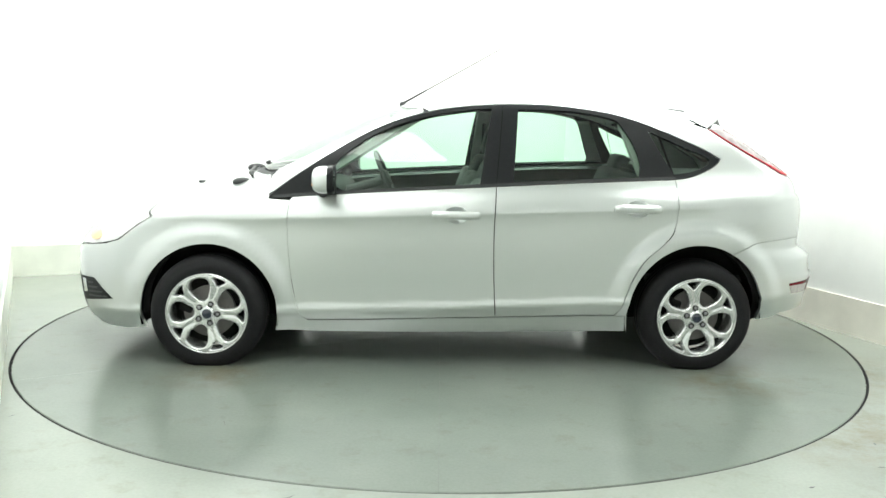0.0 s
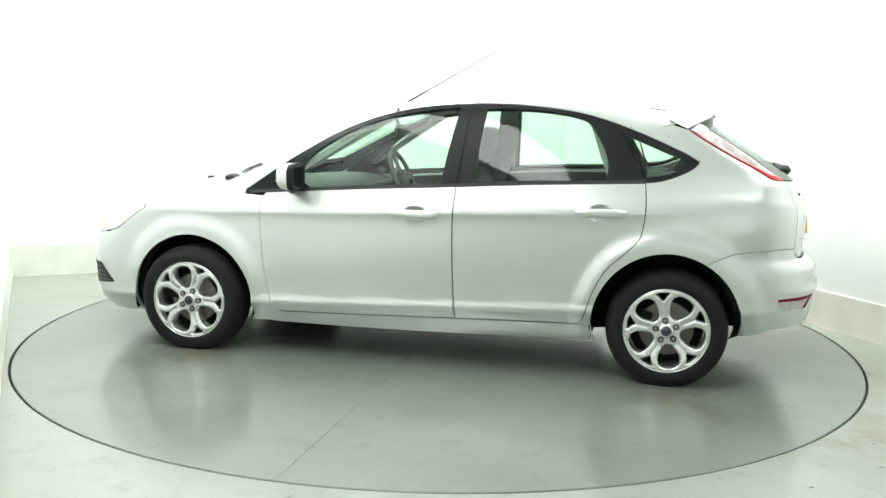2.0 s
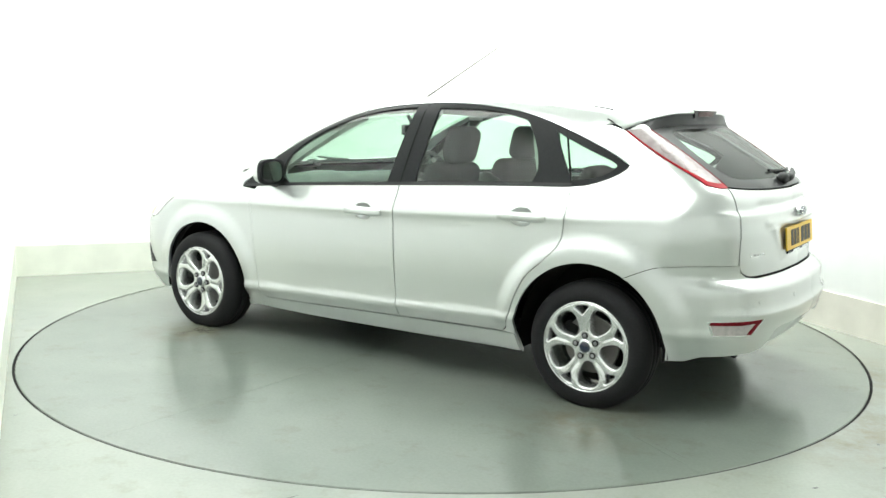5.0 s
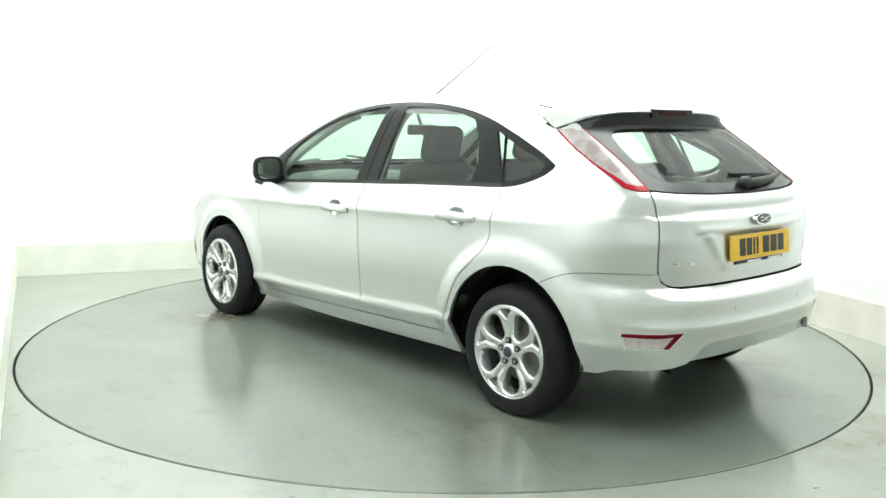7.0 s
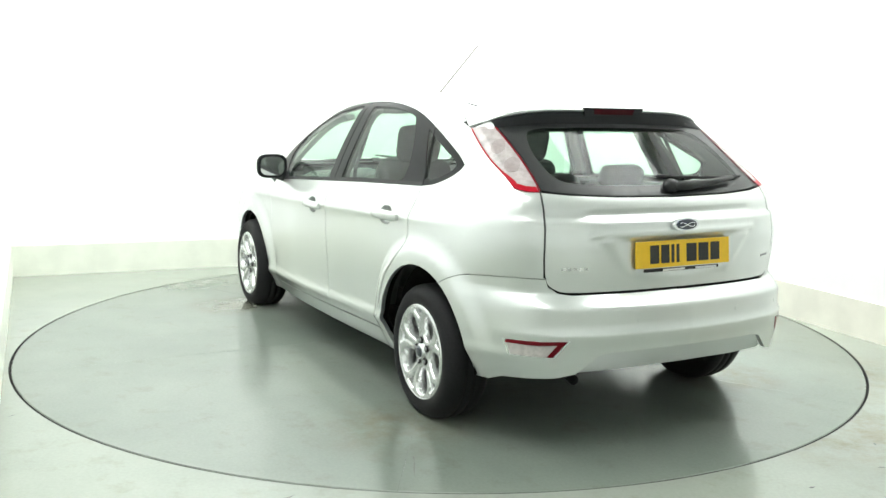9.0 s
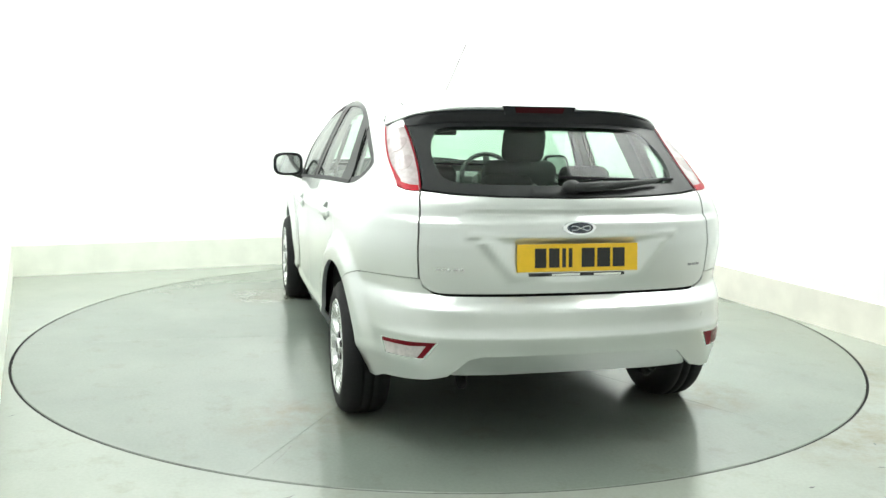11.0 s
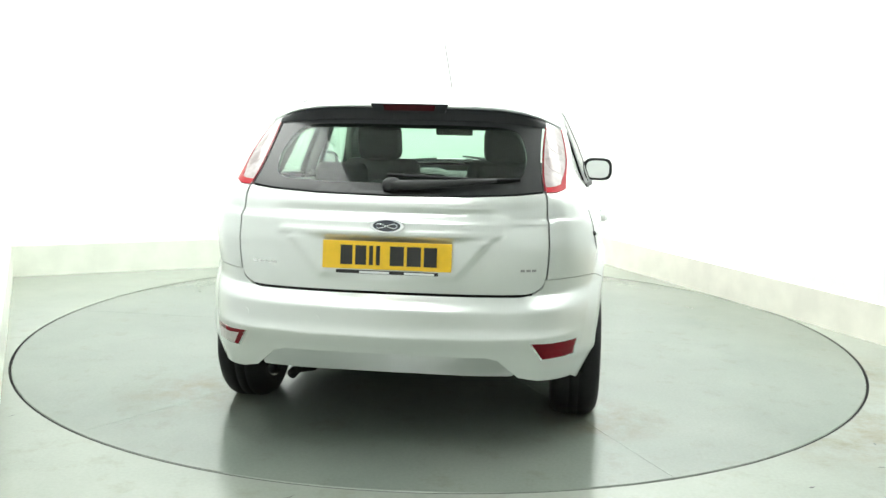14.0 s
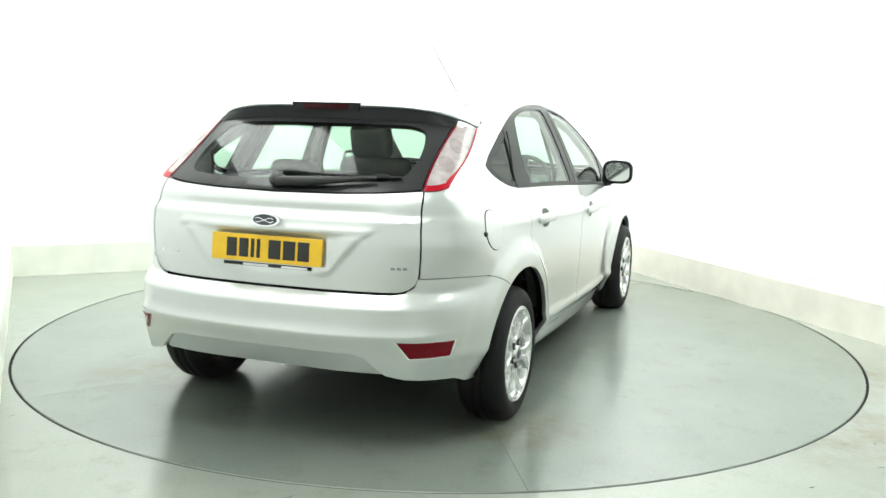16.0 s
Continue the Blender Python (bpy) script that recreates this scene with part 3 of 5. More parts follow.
def build_car():
    car = tagged(new("hatchback_car"), "silver five-door hatchback car parked on the turntable", "car")
    sm = lambda pts: by_side(curve(pts))
    line_a, line_b, line_c = sm(LINE_A[1:]), sm(LINE_B), sm(LINE_C)
    belt_f, belt_r = sm(BELT[:4]), sm(BELT[3:])
    arch_f, arch_r = by_side(ARCH_F), by_side(ARCH_R)
    belt_f_door = [q for q in belt_f if q[0] < 0.885]
    # bumper and fender cut lines
    rear_cut = by_side(curve([(-1.492, 0.644), (-1.56, 0.676), (-1.628, 0.702), (-1.74, 0.716), (-1.85, 0.722)])) + by_rear([(0.622, 0.722)])
    front_cut = by_side(curve([(1.618, 0.530), (1.70, 0.575), (1.80, 0.625), (1.862, 0.648)]))
    dlo = sm(BELT)[:-1] + sm(TAIL) + by_side(curve(CANT))

    for side in (1, -1):
        # doors
        door = panel("front_door", belt_f_door + line_b[1:] + by_side(curve([(-0.218, 0.282), (0.3, 0.265), (0.800, 0.247)]))[1:] + line_a[::-1][1:], SILVER, car, holes=(by_side(scoop_line(0.128, 0.838)),), cell=0.02, gap=0.0028, side=side, crease=True)
        door_r = panel("rear_door", belt_r + line_c[1:] + by_side(curve([(-0.862, 0.297), (-0.5, 0.291), (-0.218, 0.282)]))[1:] + line_b[::-1][1:-1], SILVER, car, holes=(by_side(scoop_line(-0.840, 0.884)),), cell=0.02, gap=0.0028, side=side, crease=True)
        # fender, sill, quarter
        fender_top = [(u_of(*q), q[2]) for q in above(curve(BONNET_SIDE[:3][::-1] + [(1.025, 0.715), (1.0, 0.775), (1.0, 0.82)]))]
        panel("front_fender", by_side(ARCH_F[7:]) + by_side([(0.90, 0.184), (0.80, 0.180)]) + by_side([(0.800, 0.247)]) + line_a[::-1][1:] + by_side([(1.005, 0.903)]) + fender_top[::-1]
              + by_side([(1.612, 0.800), (1.70, 0.745), (1.80, 0.668), (1.862, 0.650)]) + front_cut[::-1][1:], SILVER, car, cell=0.022, gap=0.0, side=side, crease=True)
        panel("sill", by_side([(0.8006, 0.180), (0.8006, 0.243)]) + by_side(curve([(0.8006, 0.243), (0.3, 0.261), (-0.218, 0.278), (-0.862, 0.293), (-0.925, 0.293)]))[1:]
              + by_side([(-0.938, 0.200), (-0.4, 0.192), (0.2, 0.184)]), SILVER, car, gap=0.0, side=side)
        quarter = panel("quarter_panel", line_c[::-1][:-1] + sm(TAIL) + by_side(curve([(-1.438, 1.152), (-1.363, 1.195), (-1.145, 1.289)])) + by_side([(-1.20, 1.315), (-1.30, 1.335)]) + LAMP_OUT()
                        + by_rear([(0.612, 1.066), (0.622, 1.0), (0.632, 0.92), (0.635, 0.80), (0.630, 0.722)]) + rear_cut[::-1][1:] + by_side(ARCH_R[:19])[::-1] + by_side([(-0.935, 0.293)]), SILVER, car, cell=0.02, side=side, crease=True)
        if side < 0:
            flap = arch((0, 0), 0.085, 0.083, 0, 359, 30)
            flap = [(x - 1.60, z + 0.893) for x, z in flap]
            panel("fuel_flap", by_side(flap), SILVER, quarter, level=0.0035, depth=0.004, cell=0.03, side=side, label="round fuel flap")
            panel("flap_joint", by_side([(-1.60 + (x + 1.60) * 1.045, 0.893 + (z - 0.893) * 1.045) for x, z in flap]), BLACK, quarter, level=0.0015, depth=0.002, cell=0.03, side=side)
            bm = bmesh.new()
            bmesh.ops.create_uvsphere(bm, u_segments=12, v_segments=8, radius=0.011)
            bmesh.ops.translate(bm, verts=bm.verts, vec=tuple(girth(by_side([(-1.692, 0.885)]))[0] * np.array([1, -1, 1])))
            part("flap_catch", bm, PLASTIC, quarter)
        # window surround, panes
        gf = by_side(smooth_line([(0.600, 0.948), (0.2, 0.974), (-0.118, 1.004), (-0.150, 1.22), (-0.182, 1.398), (-0.06, 1.388), (0.155, 1.351), (0.355, 1.289), (0.53, 1.196), (0.655, 1.085), (0.668, 1.0)], (0, 2, 4), 5))
        gr = by_side(smooth_line([(-0.300, 1.018), (-0.62, 1.036), (-0.975, 1.050), (-0.985, 1.12), (-0.955, 1.215), (-0.900, 1.305), (-0.855, 1.350), (-0.66, 1.388), (-0.47, 1.396), (-0.33, 1.396), (-0.315, 1.2)], (0, 2, 9), 5))
        gq = by_side(smooth_line([(-1.040, 1.296), (-1.11, 1.263), (-1.25, 1.205), (-1.375, 1.150), (-1.352, 1.116), (-1.28, 1.085), (-1.175, 1.068), (-1.105, 1.18)], (0, 6), 5))
        frame_ = panel("window_surround", dlo, BLACK, car, holes=(gf, gr, gq), level=-0.003, gap=0.002, cell=0.03, side=side, label="black window surround and door pillars")
        for nm, g in (("front_window", gf), ("rear_window", gr), ("quarter_window", gq)):
            ob = panel(nm, g, GLASS, frame_, level=-0.007, depth=0.003, gap=-0.006, side=side, label="green-tinted window pane")
            ob.visible_shadow = False
        for x0, z0, x1, z1 in ((-0.206, 0.995, -0.245, 1.42), (-1.085, 1.325, -1.178, 1.045)):
            a, b = np.array(by_side([(x0, z0), (x1, z1)]))
            d = np.array([0.0025, 0])
            panel("pillar_joint", [a - d, a + d, b + d, b - d], UNDER, frame_, level=-0.001, gap=0, cell=0.05, side=side)
        # chrome-free waist seal
        lip = np.array(sm(BELT))
        panel("waist_seal", [*lip[1:], *(lip[1:] + np.array([0, 0.016]))[::-1]], PLASTIC, frame_, level=0.003, gap=0.0, depth=0.006, side=side)
        # handles
        for d_, xa, xb, z in ((door, 0.128, -0.115, 0.838), (door_r, -0.840, -1.083, 0.884)):
            scoop = scoop_line(xa, z)
            def dish(p, n, c=np.array([xa - 0.12, z])):
                d = np.hypot((p[:, 0] - c[0]) / 0.066, (p[:, 2] - c[1]) / 0.044)
                return p - n * (0.036 * step(1.02, 0.62, d))[:, None]
            panel("handle_scoop", by_side(scoop), SILVER, d_, level=0.0, depth=0.001, gap=-0.0018, cell=0.008, side=side, shape=dish, label="scooped recess behind the handle")
            h = 0.0165
            bar = smooth_line([(xa, z - h), (xa + 0.006, z), (xa, z + h), ((xa + xb) / 2, z + h + 0.003), (xb, z + h), (xb - 0.006, z), (xb, z - h), ((xa + xb) / 2, z - h)], (), 4)
            mid_x = (xa + xb) / 2
            def grip(p, n, mid_x=mid_x, half=abs(xa - xb) / 2, z=z):
                s = np.clip(np.abs(p[:, 0] - mid_x) / half, 0, 1)
                t = np.clip(np.abs(p[:, 2] - z) / 0.017, 0, 1)
                return p + n * (0.028 * (1 - 0.55 * s ** 6) * (1 - 0.45 * t ** 2))[:, None]
            panel("door_handle", by_side(bar), SILVER, d_, depth=0.022, gap=0, cell=0.008, side=side, shape=grip, label="body-coloured bar handle")
        mirror(car, side)
        lamps(car, side)
        box_arch(car, side)
    # bonnet, roof, screen
    rail = by_rail(curve(CANT[2:]))
    back_roof = [(-1.47, 0.0), (-1.465, 0.30), (-1.44, 0.50), (-1.395, 0.615)]
    screen_top = curve([(0.33, 0.0), (0.315, 0.25), (0.270, 0.45), (0.20, 0.575)])
    roof_l = back_roof + [(-1.30, y_at(-1.30, 1.338))] + [(x, y) for x, y in rail if -1.28 < x < 0.18] + screen_top[::-1]
    panel("roof", roof_l + [(x, -y) for x, y in reversed(roof_l)][1:-1], SILVER, car, onto=above, cell=0.05, gap=0.0)
    lower = curve([(1.13, 0.0), (1.11, 0.30), (1.045, 0.55), (0.965, 0.70)])
    pillar_in = [(0.20, 0.575), (0.45, 0.612), (0.70, 0.655), (0.965, 0.70)]
    for side in (1, -1):
        outer = [(x, y) for x, y in rail if x > 0.16]
        panel("windscreen_pillar", curve(pillar_in) + [(1.015, 0.83)] + outer[::-1], SILVER, car, onto=above, cell=0.04, gap=0.0, side=side)
        pts = above([(x, 0.562) for x in np.linspace(-1.27, -1.17, 6)], 0.0) * np.array([1, side, 1])
        bm = bmesh.new()
        tube(bm, [tuple(q + np.array([0, 0, -0.002])) for q in pts], 0.006, 6)
        part("roof_ditch_trim", bm, BLACK, car, "black roof joint trim")
    scr = screen_top + curve(pillar_in)[1:] + lower[::-1][1:]
    ws = panel("windscreen", scr + [(x, -y) for x, y in reversed(scr)][1:-1], GLASS, car, onto=above, level=-0.004, cell=0.05, depth=0.004, gap=0.001, label="green-tinted windscreen")
    ws.visible_shadow = False
    cowl = lower + [(0.99, 0.76)] + curve([(1.035, 0.715), (1.105, 0.55), (1.175, 0.30), (1.20, 0.0)])
    panel("scuttle", cowl + [(x, -y) for x, y in reversed(cowl)][1:-1], PLASTIC, car, onto=above, level=-0.012, cell=0.05, gap=0, label="black plastic scuttle below the windscreen")
    hood_edge = [(1.19, 0.0), (1.165, 0.30), (1.095, 0.55), (1.025, 0.715)] + BONNET_SIDE + [(2.10, 0.18), (2.11, 0.0)]
    he = smooth_line(hood_edge, (0, 3, 10), 6, False)
    panel("bonnet", he + [(x, -y) for x, y in reversed(he)][1:-1], SILVER, car, onto=above, cell=0.05)
    for y0 in (0.22, -0.36):
        bm = bmesh.new()
        p = above([(1.185, y0), (1.172, y0 + 0.22), (1.13, y0 + 0.38)], 0.010)
        tube(bm, [tuple(q) for q in p], [0.013, 0.010, 0.006], 8)
        part("wiper", bm, PLASTIC, car, "black windscreen wiper")
    for y0, x0 in ((0.60, 1.215), (-0.02, 1.245)):
        q = above([(x0, y0)])[0]
        bm = bmesh.new()
        bmesh.ops.create_uvsphere(bm, u_segments=16, v_segments=10, radius=0.038)
        bmesh.ops.transform(bm, matrix=Matrix.Translation((q[0] - 0.03, q[1], q[2] + 0.004)) @ Matrix.Diagonal((1.5, 1.2, 0.7, 1)), verts=bm.verts)
        part("wiper_pivot", bm, PLASTIC, car, "black wiper pivot cap", True)
    for y0 in (0.33, -0.33):
        q = above([(1.47, y0)])[0]
        box("washer_jet", (q[0] - 0.018, q[1] - 0.02, q[2] - 0.004), (q[0] + 0.018, q[1] + 0.02, q[2] + 0.009), PLASTIC, car, 0.004)
    # bumpers
    bottom = by_side([(-1.676, 0.270), (-1.76, 0.278)]) + by_rear([(0.74, 0.303), (0.60, 0.324), (0.530, 0.342), (0.50, 0.368), (0.45, 0.415), (0.40, 0.428), (0.2, 0.432), (0.0, 0.433)])
    half = by_rear([(0.0, 0.660), (0.3, 0.659), (0.528, 0.658), (0.575, 0.664), (0.612, 0.688)]) + rear_cut[::-1] + by_side(ARCH_R[19:27]) + bottom
    rear = panel("rear_bumper", both(half, REAR_MID), SILVER, car, cell=0.013)
    for y in (0.58, 0.27, -0.27, -0.58):
        disc = [(math.copysign(abs(y) + 0.012 * math.cos(a), y), 0.562 + 0.012 * math.sin(a)) for a in np.linspace(0, 2 * math.pi, 16, endpoint=False)]
        panel("parking_sensor", by_rear([(abs(q), z) for q, z in disc]), SILVER, rear, level=0.0015, gap=0, depth=0.003, cell=0.02, side=1 if y > 0 else -1, label="round body-coloured parking sensor")
    val = by_rear(smooth_line([(0.0, 0.429), (0.38, 0.427), (0.452, 0.414), (0.490, 0.376), (0.508, 0.350), (0.485, 0.342), (0.42, 0.341), (0.2, 0.346), (0.0, 0.348)], (0, 8), 4, False))
    panel("rear_valance", both(val, REAR_MID), SILVER, rear, level=-0.008, label="stepped lower bumper insert", gap=-0.005, depth=0.03, shape=tuck)
    bottom = by_side([(1.680, 0.190), (1.75, 0.178), (1.9, 0.178)]) + [(FRONT_MID - 0.55, 0.178), (FRONT_MID - 0.25, 0.178), (FRONT_MID, 0.178)]
    half = [(FRONT_MID, 0.56), (FRONT_MID - 0.35, 0.57)] + by_side([(2.055, 0.617), (1.99, 0.630), (1.862, 0.646)]) + front_cut[::-1] + by_side(ARCH_F[:8])[::-1] + bottom
    front = panel("front_bumper", both(half, FRONT_MID), SILVER, car, gap=0.0)
    grille = [(FRONT_MID, 0.22), (FRONT_MID - 0.40, 0.23), (FRONT_MID - 0.48, 0.30), (FRONT_MID - 0.42, 0.45), (FRONT_MID, 0.47)]
    panel("grille", both(grille, FRONT_MID), PLASTIC, front, level=0.002, depth=0.002, gap=0, label="black lower grille")
    # nose between bumper and bonnet
    nose = [(FRONT_MID, 0.565), (FRONT_MID - 0.35, 0.575)] + by_side([(2.055, 0.622)]) + [(u_of(*q), q[2]) for q in above([(1.95, 0.55), (2.02, 0.44), (2.06, 0.36), (2.10, 0.18), (2.11, 0.001)])]
    panel("nose_panel", both(nose, FRONT_MID), SILVER, car, gap=0.001)
    # tailgate
    edge = by_rear([(0.0, 1.042), (0.30, 1.046), (0.50, 1.054), (0.609, 1.064), (0.6195, 1.0), (0.6295, 0.92), (0.6330, 0.80), (0.6285, 0.74)]) + by_rear(curve([(0.6285, 0.735), (0.613, 0.695), (0.575, 0.671), (0.528, 0.665), (0.3, 0.666), (0.0, 0.667)]))
    gate = panel("tailgate", both(edge, REAR_MID), SILVER, car, cell=0.012, shape=gate_shape)
    glass = by_rear(curve([(0.0, 1.372), (0.25, 1.368), (0.45, 1.352), (0.575, 1.328)])) + LAMP_IN() + by_rear(curve([(0.606, 1.068), (0.50, 1.058), (0.30, 1.050), (0.0, 1.046)]))
    clear = by_rear(smooth_line([(0.0, 1.318), (0.30, 1.316), (0.47, 1.300), (0.515, 1.24), (0.525, 1.17), (0.50, 1.112), (0.40, 1.096), (0.0, 1.090)], (), 5, False))
    band = panel("rear_glass_border", both(glass, REAR_MID), BLACK_GLASS, gate, holes=(both(clear, REAR_MID),), level=-0.002, gap=0.002, label="black printed border of the rear window")
    rg = panel("rear_window", both(clear, REAR_MID), REAR_GLASS, band, level=-0.003, depth=0.003, gap=-0.004, label="green-tinted rear window")
    rg.visible_shadow = False
    tail_things(car, gate)
    spoiler(car)
    inner_shell(car)
    cabin(car)
    for x, side in ((1.325, 1), (1.325, -1), (-1.32, 1), (-1.32, -1)):
        wheel(car, x, side)
    aerial(car)
    return car


def y_at(x, z):
    return float(march(np.array([[x, 0, z]]), np.array([[0, 1.0, 0]]))[0, 1])


def by_rail(pts):
    pts = np.asarray(pts, float)
    one = np.ones(len(pts))
    p = march(np.stack([pts[:, 0], 0 * one, pts[:, 1]], -1), np.stack([0 * one, one, 0 * one], -1))
    return [(q[0], q[1]) for q in p]


def LAMP_OUT():
    return by_side(curve([(-1.378, 1.312), (-1.48, 1.248), (-1.596, 1.182), (-1.70, 1.128), (-1.765, 1.092)])) + by_rear(curve([(0.690, 1.078), (0.66, 1.068), (0.612, 1.066)]))


def LAMP_IN():
    return by_rear(curve([(0.592, 1.326), (0.588, 1.27), (0.588, 1.20), (0.593, 1.13), (0.604, 1.072)]))


def tuck(p, n):
    """The lower insert leans in towards the ground."""
    q = p.copy()
    q[:, 0] += 0.045 * np.clip((0.428 - q[:, 2]) / 0.08, 0, 1) * step(0.56, 0.46, np.abs(q[:, 1]))
    return q


def gate_shape(p, n):
    """Pressings of the tailgate: a groove under the window, a ledge and the number plate's recess."""
    y, z = np.abs(p[:, 1]), p[:, 2]
    groove = step(0.962, 0.970, z) * step(1.002, 0.985, z) * step(0.50, 0.40, y)
    half = 0.285 + (z - 0.725) * 0.86
    recess = step(half, half - 0.030, y) * step(0.722, 0.736, z) * step(0.886, 0.874, z)
    ledge = step(0.886, 0.892, z) * step(0.928, 0.895, z) * step(0.46, 0.43, y)
    q = p.copy()
    q[:, 0] += 0.012 * groove - 0.012 * ledge
    q[:, 0] += recess * (-2.0405 + 0.10 * (z - 0.757) - q[:, 0])
    return q


def lamps(car, side):
    # tail lamp: red outer edge, clear inner face
    out, inn = LAMP_OUT(), LAMP_IN()
    lamp = panel("tail_lamp", out + inn[::-1], CLEAR, car, level=0.002, gap=0.003, cell=0.02, side=side, label="clear and red tail lamp")
    ring = np.array(out + inn[::-1])
    wide = np.array([0.008 + 0.012 * float(step(14, 26, i)) for i in range(len(ring))])[:, None]
    inner = (ring + (shrink(ring, 1.0) - ring) * wide)[:len(out)]
    panel("red_edge", [*ring[:len(out)], *inner[::-1]], RED, lamp, level=0.005, gap=0.0005, depth=0.003, cell=0.012, side=side, label="red lens edge")
    far = (ring + (shrink(ring, 1.0) - ring) * 0.006)[len(out):]
    panel("lens_border", [*ring[len(out):], *far[::-1]], DARK_RED, lamp, level=0.004, gap=0.0003, depth=0.003, cell=0.012, side=side, label="thin dark red lens border")
    for k in (0.34, 0.62):
        a, b = np.array(out[int(k * 25)]), np.array(inn[int(k * 24)])
        m = a * 0.42 + b * 0.58
        c = [(m[0] + 0.030 * math.cos(t), m[1] + 0.030 * math.sin(t)) for t in np.linspace(0, 2 * math.pi, 18, endpoint=False)]
        panel("bulb_cup", c, BULB_CUP, lamp, level=0.0032, gap=0, depth=0.001, cell=0.02, side=side, label="round bulb reflector behind the lens")
    corner = by_side([(-1.378, 1.306)]) + by_rear([(0.60, 1.320), (0.575, 1.328), (0.57, 1.36)]) + by_side([(-1.30, 1.36), (-1.30, 1.328)])
    panel("lamp_cap", corner, BLACK, car, level=-0.004, gap=0.0, depth=0.004, cell=0.02, side=side)
    # bumper reflectors
    refl = by_rear([(0.762, 0.474), (0.67, 0.480), (0.570, 0.486), (0.616, 0.412), (0.748, 0.410)])
    box_ = panel("rear_fog_lamp" if side > 0 else "rear_reflector", refl, CHROME, car, level=0.002, gap=0, cell=0.02, side=side, label="lamp unit in the rear bumper")
    centre = np.array(refl).mean(0)
    lens = [tuple(centre + (np.array(q) - centre) * 0.92) for q in refl]
    if side > 0:
        panel("clear_lens", lens, FOG_LENS, box_, level=0.004, gap=0, cell=0.02, side=side, label="clear reversing lens")
        r = np.array(lens)
        panel("red_strip", [r[0], r[1], r[2], r[3], r[3] + np.array([0.018, 0]), r[2] + np.array([0.028, -0.015]), r[1] + np.array([0.0, -0.017]), r[0] + np.array([0.0, -0.013])], DARK_RED, box_, level=0.006, gap=0, depth=0.003, cell=0.012, side=side, label="red strip")
    else:
        panel("red_lens", lens, DARK_RED, box_, level=0.004, gap=0, cell=0.02, side=side, label="dark red lens")
    # head lamp and front fog lamp
    head = by_side(smooth_line([(2.035, 0.632), (1.95, 0.640), (1.862, 0.656), (1.80, 0.675), (1.70, 0.750), (1.625, 0.798)], (0, 5), 4, False)) + [(u_of(*q), q[2]) for q in above(curve([(1.63, 0.713), (1.80, 0.650), (1.95, 0.55)]))]
    hl = panel("head_lamp", head, HEAD_LENS, car, level=0.001, gap=0.0010, cell=0.03, side=side, label="clear head lamp")
    c = [(x, z) for x, z in by_side([(1.945 + 0.045 * math.cos(t), 0.690 + 0.030 * math.sin(t)) for t in np.linspace(0, 6.28, 14, endpoint=False)])]
    panel("indicator", c, AMBER, hl, level=0.004, gap=0, cell=0.02, side=side, label="amber indicator")
    fog = by_side([(2.075, 0.452), (1.955, 0.452), (1.845, 0.345), (2.03, 0.318)])
    fl = panel("front_fog_lamp", fog, PLASTIC, car, level=0.003, gap=0, cell=0.03, side=side, label="black front fog lamp surround")
    for k in range(4):
        z = 0.345 + 0.024 * k
        panel("slat", by_side([(1.995, z), (1.875 + 0.028 * k, z + 0.004), (1.875 + 0.028 * k, z + 0.012), (1.995, z + 0.009)]), VALANCE, fl, level=0.006, gap=0, depth=0.003, cell=0.03, side=side)
    panel("fog_lens", by_side([(2.035, 0.44), (2.01, 0.44), (2.0, 0.37), (2.03, 0.36)]), CHROME, fl, level=0.006, gap=0, cell=0.02, side=side)


